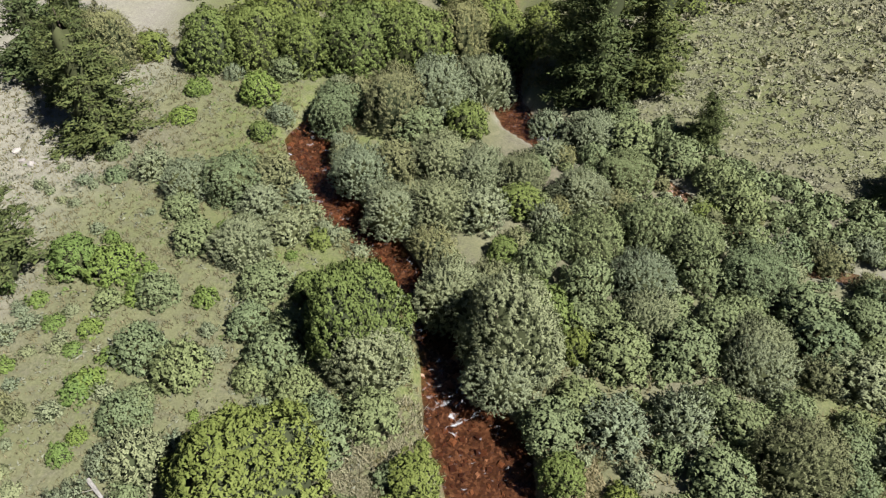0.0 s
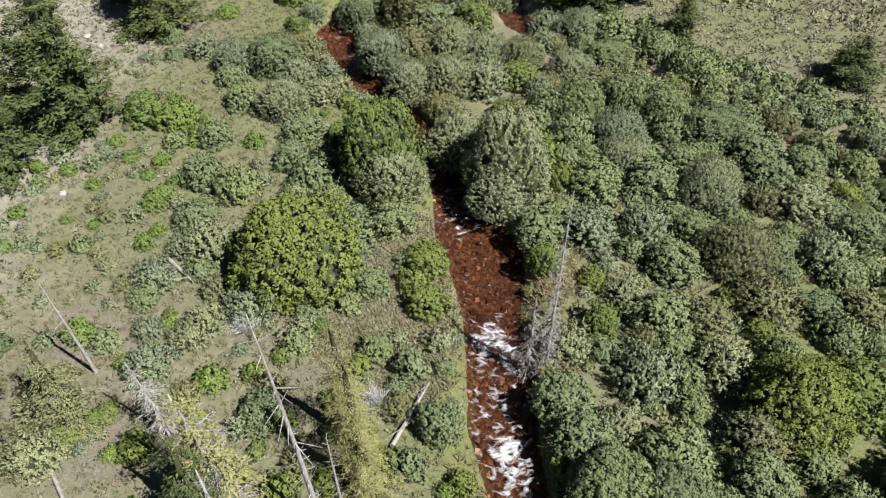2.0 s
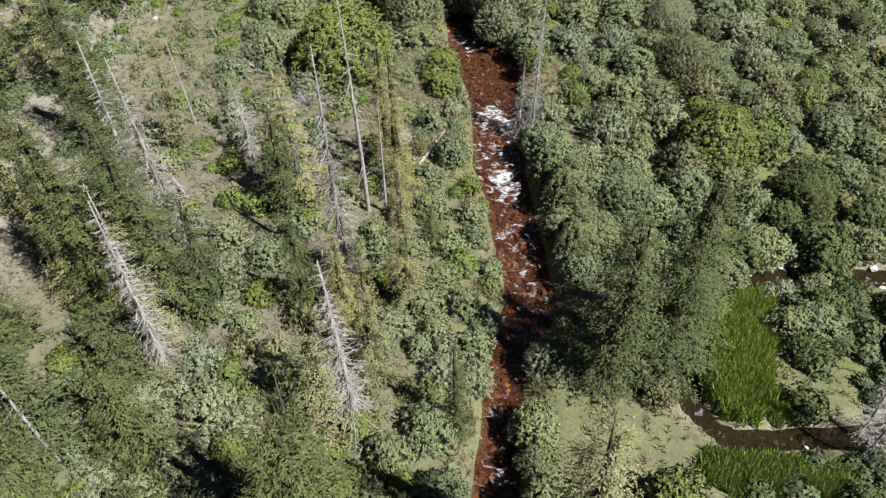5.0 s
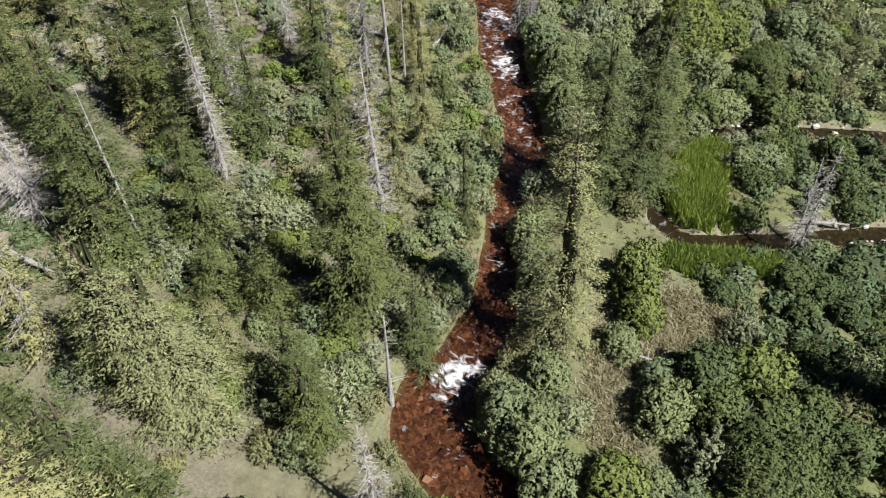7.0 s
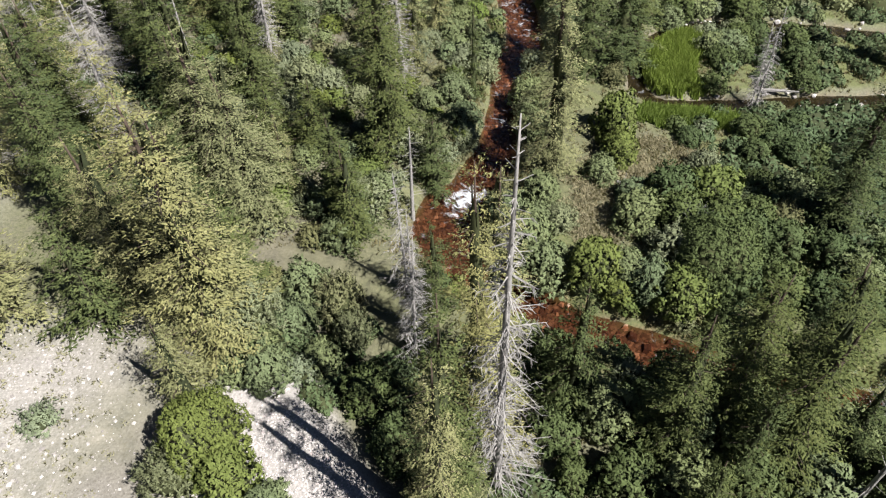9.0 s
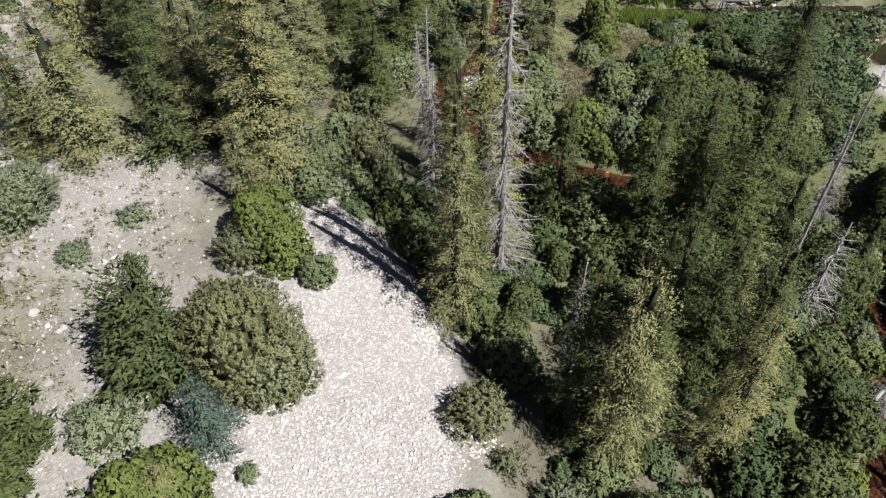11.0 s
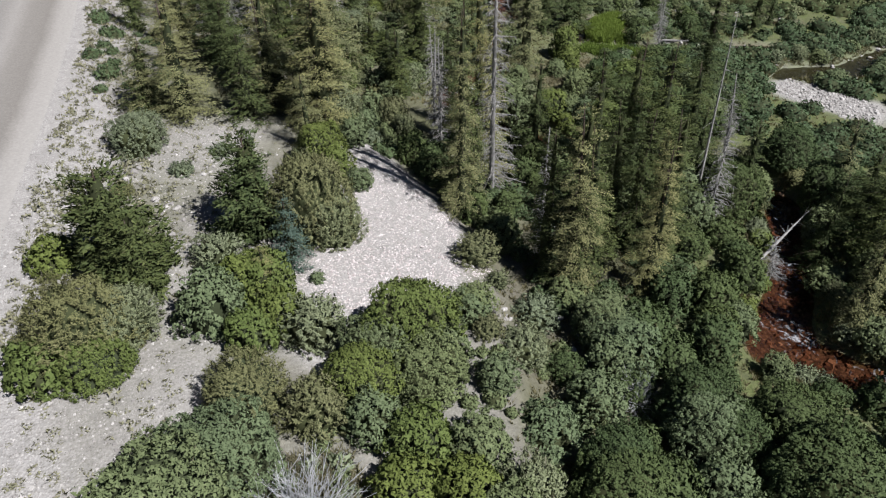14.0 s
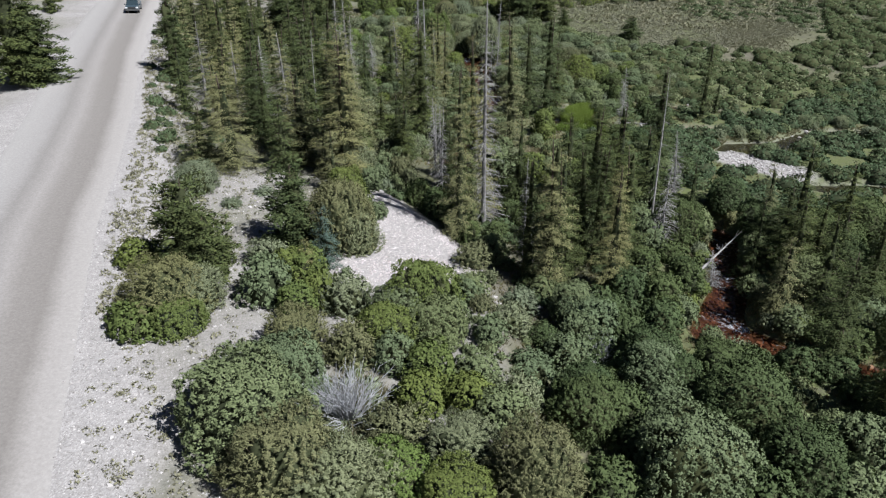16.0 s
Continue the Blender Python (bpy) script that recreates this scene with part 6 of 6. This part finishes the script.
boulder(-17.9, -34.0, 0.2)
boulder(5.3, -43.9, 0.25)
boulder(5.8, -46.0, 0.22)
boulder(-14.6, -38.9, 0.2)
for bx, by in sprinkle([(2.0, -46.6), (1.7, -46.0), (2.4, -44.2), (3.2, -44.4), (3.2, -45.2), (2.5, -46.2)], 16, 105, 0.15):
    boulder(bx, by, 0.09 + 0.1 * dice.random())
boulder(-18.2, -35.4, 0.22)
boulder(-15.9, -38.1, 0.25)


def stuff(name, me, label, category, parent=None):
    return tagged(new(name, me), label, category, kind="stuff")


SCREE = [(-6.4, -30.4), (-3.0, -34.3), (0.2, -37.8), (0.5, -40.6), (2.2, -42.0), (0.4, -44.2), (-1.5, -47.5), (-5.2, -48.5), (-8.2, -45.6), (-8.6, -43), (-6.2, -40), (-6.0, -36), (-6.6, -33)]
VERGE = [(-12, -28.5), (-19, -29), (-23, -40), (-18, -52), (-13, -66), (-8, -66), (-9.4, -53), (-11.6, -46), (-10.8, -38)]
BAR = [(23.8, -17.8), (24.4, -19.7), (26.1, -20.3), (27.3, -22.0), (29.3, -22.5), (30.2, -20.8), (29.4, -19), (28, -17.6), (26.1, -16.4), (25.1, -16.0)]

# pale stones washed out of the bank
rock_fan = tagged(new("scree", stones("scree", sprinkle(SCREE, 11000, 1, 0.25), np.random.default_rng(2).gamma(4.0, 0.0098, 11000).clip(0.026, 0.14), PALE_STONE, 3, -0.12, CHIPS)), "fan of pale pinkish broken stones", "scree", kind="stuff")
stuff("gravel", stones("gravel", sprinkle(VERGE, 9000, 5, 1.2), np.random.default_rng(4).gamma(2.0, 0.017, 9000).clip(0.022, 0.22), GREY_STONE, 6, 0.25, CHIPS), "loose pale stones on the road verge", "stones")
stuff("bar_stones", stones("bar_stones", sprinkle(BAR, 3000, 8, 0.3), np.random.default_rng(8).gamma(3.0, 0.022, 3000).clip(0.03, 0.24), GREY_STONE, 9, 0.25, CHIPS), "pale cobbles of a gravel bar", "stones")


def along_banks(line, per_metre, seed, spread_, lo=0, hi=99):
    rng = np.random.default_rng(seed)
    out = []
    for i in range(len(line) - 1):
        if not lo <= i < hi:
            continue
        a, b = np.array(line[i][:2]), np.array(line[i + 1][:2])
        n = np.array([(b - a)[1], -(b - a)[0]]) / np.hypot(*(b - a))
        for _ in range(int(per_metre * np.hypot(*(b - a)))):
            k = rng.random()
            w = line[i][2] + k * (line[i + 1][2] - line[i][2])
            out.append(a + (b - a) * k + n * rng.uniform(-1, 1) * w / 2 * spread_)
    return np.array(out)


rim = along_banks(RIVER, 60, 97, 1.7)
stuff("pool_sedge", tufts("pool_sedge", dry_land(rim, 0.05), 0.3, "grass", 98, 6, 0.55, 0.05), "grass that hangs over the edge of the pool", "grass")
bed = along_banks(CREEK, 26, 11, 1.0)
stuff("creek_bed_stones", stones("creek_bed_stones", bed, np.random.default_rng(12).gamma(3.0, 0.035, len(bed)).clip(0.04, 0.34), RIVER_STONE, 13, 0.3, CHIPS), "rust-stained cobbles of the creek bed", "stones")
for line, n in ((SIDE[2:], 9), (OXBOW[:5], 7), (OXBOW[8:], 3), (RIVER, 4)):
    bank = along_banks(line, n, 14, 1.5)
    stuff("channel_stones", stones("channel_stones", bank, np.random.default_rng(15).gamma(4.0, 0.03, len(bank)).clip(0.05, 0.3), GREY_STONE, 16), "pale stones along a side channel", "stones")

# grass
MEADOW = [(-30, 50), (-9, 46), (-9.5, 36), (-7, 28), (-4, 20), (-2, 12), (0, 2), (0, -10), (-4, -22), (-16, -26), (-24, -10), (-30, 20)]
EAST = [(4, 20), (24, 24), (26, -26), (6, -24), (5, 0)]
SOUTH = [(4, -30), (24, -34), (26, -62), (4, -62), (2, -46)]
stuff("meadow_grass", tufts("meadow_grass", dry_land(sprinkle(MEADOW, 19000, 21)), 0.15, "grass", 22, 6), "dry yellowish meadow grass in tufts", "grass")
stuff("straw_grass", tufts("straw_grass", dry_land(sprinkle([(-5.6, 8), (-3.6, 15.5), (-1, 17.5), (0.2, 13), (0.4, 8), (-0.4, 5.5), (-3, 7)], 2600, 81, 0.3)), 0.2, "straw", 82, 8, 0.7), "bleached straw-coloured grass on the creek bank", "grass")
stuff("straw_grass", tufts("straw_grass", dry_land(sprinkle([(4.0, 11.6), (4.3, 15), (6, 15.4), (6.2, 12.2)], 700, 83, 0.2)), 0.2, "straw", 84, 8, 0.7), "bleached straw-coloured grass on the creek bank", "grass")
stuff("straw_grass", tufts("straw_grass", dry_land(sprinkle([(5.6, -17), (8.4, -14.6), (11, -14.4), (13, -16), (9.6, -18), (8, -22), (5.4, -22)], 1800, 85, 0.3)), 0.2, "straw", 86, 8, 0.7), "dry grass in a clearing between shrubs", "grass")
stuff("bank_grass", tufts("bank_grass", dry_land(sprinkle(EAST, 5000, 23)), 0.22, "grass", 24), "pale dry grass between the shrubs", "grass")
stuff("bank_grass", tufts("bank_grass", dry_land(sprinkle(SOUTH, 4000, 25)), 0.22, "grass", 26), "pale dry grass between the shrubs", "grass")
edge = along_banks(CREEK, 70, 71, 2.3)
stuff("bank_sedge", tufts("bank_sedge", dry_land(edge, 0.12), 0.26, "grass", 72, 6, 0.55), "pale grass that hangs over the creek banks", "grass")
stuff("sedge", tufts("sedge", dry_land(sprinkle([(11.4, -5.2), (12.6, -3.8), (14.4, -3.6), (14, -6), (13.2, -8.5), (13.6, -10.0), (11.4, -10.2), (10.6, -9), (10.6, -7)], 3600, 27, 0.15), 0.0), 0.42, "lush", 28, 8, 0.22), "bright green sedge in a wet bend", "grass")
stuff("sedge", tufts("sedge", dry_land(sprinkle([(10, -11.8), (12, -11.7), (15, -12.2), (14.4, -13.2), (11, -13.4), (9.6, -12.8)], 1500, 29, 0.2), 0.0), 0.4, "lush", 30, 8, 0.22), "bright green sedge beside still water", "grass")


def clumps(name, xy, size, kind, seed, leaves=14):
    rng = np.random.default_rng(seed)
    n = len(xy) * leaves
    s = np.repeat(size * rng.uniform(0.5, 1.4, len(xy)), leaves)
    out = unit(rng.normal(size=(n, 3)) * np.array([1, 1, 0.7]) + np.array([0, 0, 0.4]))
    out[:, 2] = np.abs(out[:, 2])
    c = np.stack([np.repeat(xy[:, 0], leaves), np.repeat(xy[:, 1], leaves), np.repeat(ground_z(xy[:, 0], xy[:, 1]), leaves)], 1)
    p = c + out * s[:, None] * np.array([1, 1, 0.75])
    axis = unit(out + rng.normal(size=(n, 3)) * 0.5)
    v, f, nrm = cards(p, axis, unit(out + rng.normal(size=(n, 3))), s * 0.7, s * 0.42, out)
    return mesh_of(name, v, f, LEAF[kind], True, nrm)


HILL = [(8.6, 41), (14, 35.5), (22, 27), (30, 22), (70, 40), (80, 90), (20, 90), (10, 50)]
stuff("sagebrush", clumps("sagebrush", sprinkle(HILL, 30000, 31, 0.5), 0.22, "sage", 32, 9), "low grey-green sagebrush on the dry slope", "sagebrush")
stuff("green_herbs", clumps("green_herbs", dry_land(sprinkle(MEADOW, 900, 37)), 0.16, "meadow", 38, 12), "small fresh green herbs in the meadow", "herbs")
stuff("meadow_herbs", clumps("meadow_herbs", dry_land(sprinkle(MEADOW, 1500, 33)), 0.2, "sage", 34, 10), "small grey-green herbs in the meadow", "herbs")
stuff("verge_herbs", clumps("verge_herbs", dry_land(sprinkle(VERGE, 900, 35, 0.8)), 0.17, "sage", 36, 14), "small grey-green herbs on the gravel", "herbs")
ROADSIDE = [(-20, -50), (-22, -40), (-25.5, -29), (-31, -14), (-37, 4), (-50, 46), (-46, 46), (-33, 4), (-27, -12), (-20, -29), (-15, -40), (-13, -52)]
stuff("verge_herbs", clumps("verge_herbs", dry_land(sprinkle(ROADSIDE, 1500, 87, 0.4)), 0.24, "sage", 88, 14), "grey-green weeds along the road edge", "herbs")
stuff("verge_grass", tufts("verge_grass", dry_land(sprinkle(ROADSIDE, 1300, 89, 0.4)), 0.22, "sage", 90, 7), "dry grass along the road edge", "grass")
stuff("pool_bank_grass", tufts("pool_bank_grass", dry_land(sprinkle([(24, -15), (26.2, -12.4), (29.3, -9.6), (34.4, -7.6), (34, -6.6), (28.6, -8.4), (25.2, -11.8), (23.6, -14.6)], 1400, 91, 0.3)), 0.25, "straw", 92, 7), "pale grass on the bank of the pool", "grass")
stuff("clearing_grass", tufts("clearing_grass", sprinkle([(37, 24), (45, 25.2), (50, 34.5), (48, 40), (41, 37)], 3500, 93, 1.2), 0.2, "sage", 94, 7, 0.6, 0.06), "pale dry grass in a clearing", "grass")
stuff("green_sagebrush", clumps("green_sagebrush", sprinkle([(16, 42), (30, 33), (44, 34), (70, 60), (60, 105), (14, 100)], 2600, 95, 0.5), 0.46, "sage", 96, 12), "low grey-green brush on the upper slope", "brush")
stuff("bush_grass", tufts("bush_grass", sprinkle([(-7, -55), (-4, -54), (-1.4, -56), (-1.6, -59), (-4, -60), (-6.4, -58.6)], 1100, 101, 0.4), 0.34, "grass", 102, 9, 0.6), "long grey-green grass round the dead bush", "grass")
stuff("bush_herbs", clumps("bush_herbs", sprinkle([(-6.6, -55), (-4, -54.4), (-1.6, -56), (-1.8, -59), (-4, -59.6), (-6, -58.4)], 160, 103, 0.3), 0.36, "willow", 104, 40), "low grey-green growth round the dead bush", "herbs")


# ---- fallen and dead wood ----
bare_bush(-4.1, -56.7, 2.6, 2.3)
bare_bush(8.2, -49.0, 1.1, 1.3)
bare_bush(11.0, -21.3, 0.9, 1.8)
bare_bush(-2.6, 5.6, 0.9, 1.1)
bare_bush(-8.6, 9.2, 1.0, 0.8)
bare_bush(4.6, 8.6, 0.7, 1.4)
fallen_log(-19.4, -14.4, 3.7, -28, 0.16, 0.15)
fallen_log(16.7, -9.6, 2.2, -5, 0.12)
fallen_log(16.9, -9.8, 1.6, 18, 0.07, 0.1)
fallen_log(-22.5, -6.3, 3.0, -58, 0.1)
fallen_log(-9.1, -28.1, 2.2, -23, 0.07)
fallen_log(15.0, -40.3, 5.6, 42, 0.1, 0.3)
fallen_log(-1.9, 3.6, 3.2, 64, 0.09, 0.1)
fallen_log(-13.2, 13.2, 2.2, -43, 0.1)
fallen_log(7.9, -17.9, 0.9, -22, 0.07)
fallen_log(5.9, -44.6, 2.2, -73, 0.07)
fallen_log(-14.6, 2.6, 3.4, -50, 0.09, 0.05)


# ---- the vehicle on the road ----
def box_bm(bm, x0, x1, y0, y1, z0, z1, top=(1, 1), shift=0.0):
    """A box whose top is drawn in by the given shares and moved along y."""
    cx, cy = (x0 + x1) / 2, (y0 + y1) / 2
    v = []
    for z, sx, sy, dy in ((z0, 1, 1, 0), (z1, top[0], top[1], shift)):
        for x, y in ((x0, y0), (x1, y0), (x1, y1), (x0, y1)):
            v.append(bm.verts.new((cx + (x - cx) * sx, cy + (y - cy) * sy + dy, z)))
    for f in ((3, 2, 1, 0), (4, 5, 6, 7), (0, 1, 5, 4), (1, 2, 6, 5), (2, 3, 7, 6), (3, 0, 4, 7)):
        bm.faces.new([v[i] for i in f])


def finish(bm, name, mat_, bevel=0.0):
    if bevel:
        bmesh.ops.bevel(bm, geom=list(bm.edges), offset=bevel, segments=2, affect="EDGES", profile=0.6)
    me = bpy.data.meshes.new(name)
    bm.to_mesh(me)
    bm.free()
    me.materials.append(mat_)
    return me


def plain(name, rgb, rough, metal=0.0, grain=20.0):
    m, t, b = material(name, rough, 0.5)
    c = ramp(t, noise_of(t, grain, 3.0), ((0.3, tuple(v * 0.85 for v in rgb)), (0.7, rgb)))
    t.links.new(c, b.inputs["Base Color"])
    b.inputs["Metallic"].default_value = metal
    return m


def suv(x, y, heading):
    paint, glass, rubber, metal, lamp = plain("dusty_dark_paint", (0.03, 0.045, 0.055), 0.3), plain("tinted_window", (0.02, 0.03, 0.035), 0.06), plain("tyre_rubber", (0.02, 0.02, 0.02), 0.9), plain("alloy", (0.5, 0.5, 0.5), 0.35, 1.0), plain("lamp_glass", (0.6, 0.62, 0.62), 0.15)
    root = tagged(new("suv"), "dark sport utility vehicle standing on the dirt road", "car")
    bm = bmesh.new()
    box_bm(bm, -0.93, 0.93, -2.3, 2.3, 0.42, 1.02, (0.97, 0.985))
    part("body", finish(bm, "body", paint, 0.06), root)
    bm = bmesh.new()
    box_bm(bm, -0.88, 0.88, -1.15, 2.15, 1.0, 1.66, (0.82, 0.78), 0.12)
    cabin = part("cabin", finish(bm, "cabin", glass, 0.05), root, "tinted glass cabin")
    bm = bmesh.new()
    box_bm(bm, -0.72, 0.72, -0.75, 1.6, 1.64, 1.74, (0.94, 0.94))
    part("roof", finish(bm, "roof", paint, 0.03), root)
    for s in (-1, 1):
        bm = bmesh.new()
        box_bm(bm, s * 0.72 - 0.16, s * 0.72 + 0.16, -2.34, -2.26, 0.74, 0.92)
        part("headlight", finish(bm, "headlight", lamp, 0.015), root, "clear headlight")
        bm = bmesh.new()
        box_bm(bm, s * 1.02 - 0.1, s * 1.02 + 0.1, -0.95, -0.83, 1.02, 1.18)
        part("mirror", finish(bm, "mirror", paint, 0.02), root)
        for wy in (-1.45, 1.45):
            bm = bmesh.new()
            bmesh.ops.create_cone(bm, cap_ends=True, segments=20, radius1=0.37, radius2=0.37, depth=0.24, matrix=pose(s * 0.82, wy, 0.37, 0, 90, 0))
            wheel = part("wheel", finish(bm, "wheel", rubber, 0.02), root, "black tyre")
            bm = bmesh.new()
            bmesh.ops.create_cone(bm, cap_ends=True, segments=12, radius1=0.22, radius2=0.18, depth=0.03, matrix=pose(s * 0.945, wy, 0.37, 0, 90 * s, 0))
            part("rim", finish(bm, "rim", metal), wheel, "silver rim")
    bm = bmesh.new()
    box_bm(bm, -0.5, 0.5, -2.345, -2.29, 0.7, 0.92)
    part("grille", finish(bm, "grille", rubber, 0.01), root, "black grille")
    bm = bmesh.new()
    box_bm(bm, -0.9, 0.9, -2.38, -2.2, 0.4, 0.62)
    part("bumper", finish(bm, "bumper", plain("bumper_plastic", (0.05, 0.05, 0.05), 0.6), 0.03), root)
    root.matrix_basis = pose(x, y, lift(x, y) + 0.08, 1.1, 2.0, heading)
    return root


suv(-48.7, 28.6, 17)


# ---- single stones of the scree, the nearest ones ----
CHIP_MESHES = [mesh_of("stone", *pebble(s, True), PALE_STONE) for s in range(40, 46)]
shake = random.Random(77)
for x, y in sprinkle([(-6.6, -44.4), (-5.2, -41.4), (-1, -40.6), (1.2, -41.8), (0, -43.8), (-2, -46), (-5, -46.4)], 300, 78):
    r = shake.uniform(0.05, 0.10)
    stone = new("stone", shake.choice(CHIP_MESHES))
    stone.parent = rock_fan
    stone.matrix_basis = Matrix.LocRotScale((x, y, lift(x, y) + r * 0.45), Euler((shake.uniform(-0.4, 0.4), shake.uniform(-0.4, 0.4), shake.uniform(0, 6.28))), (r, r, r * 0.8))
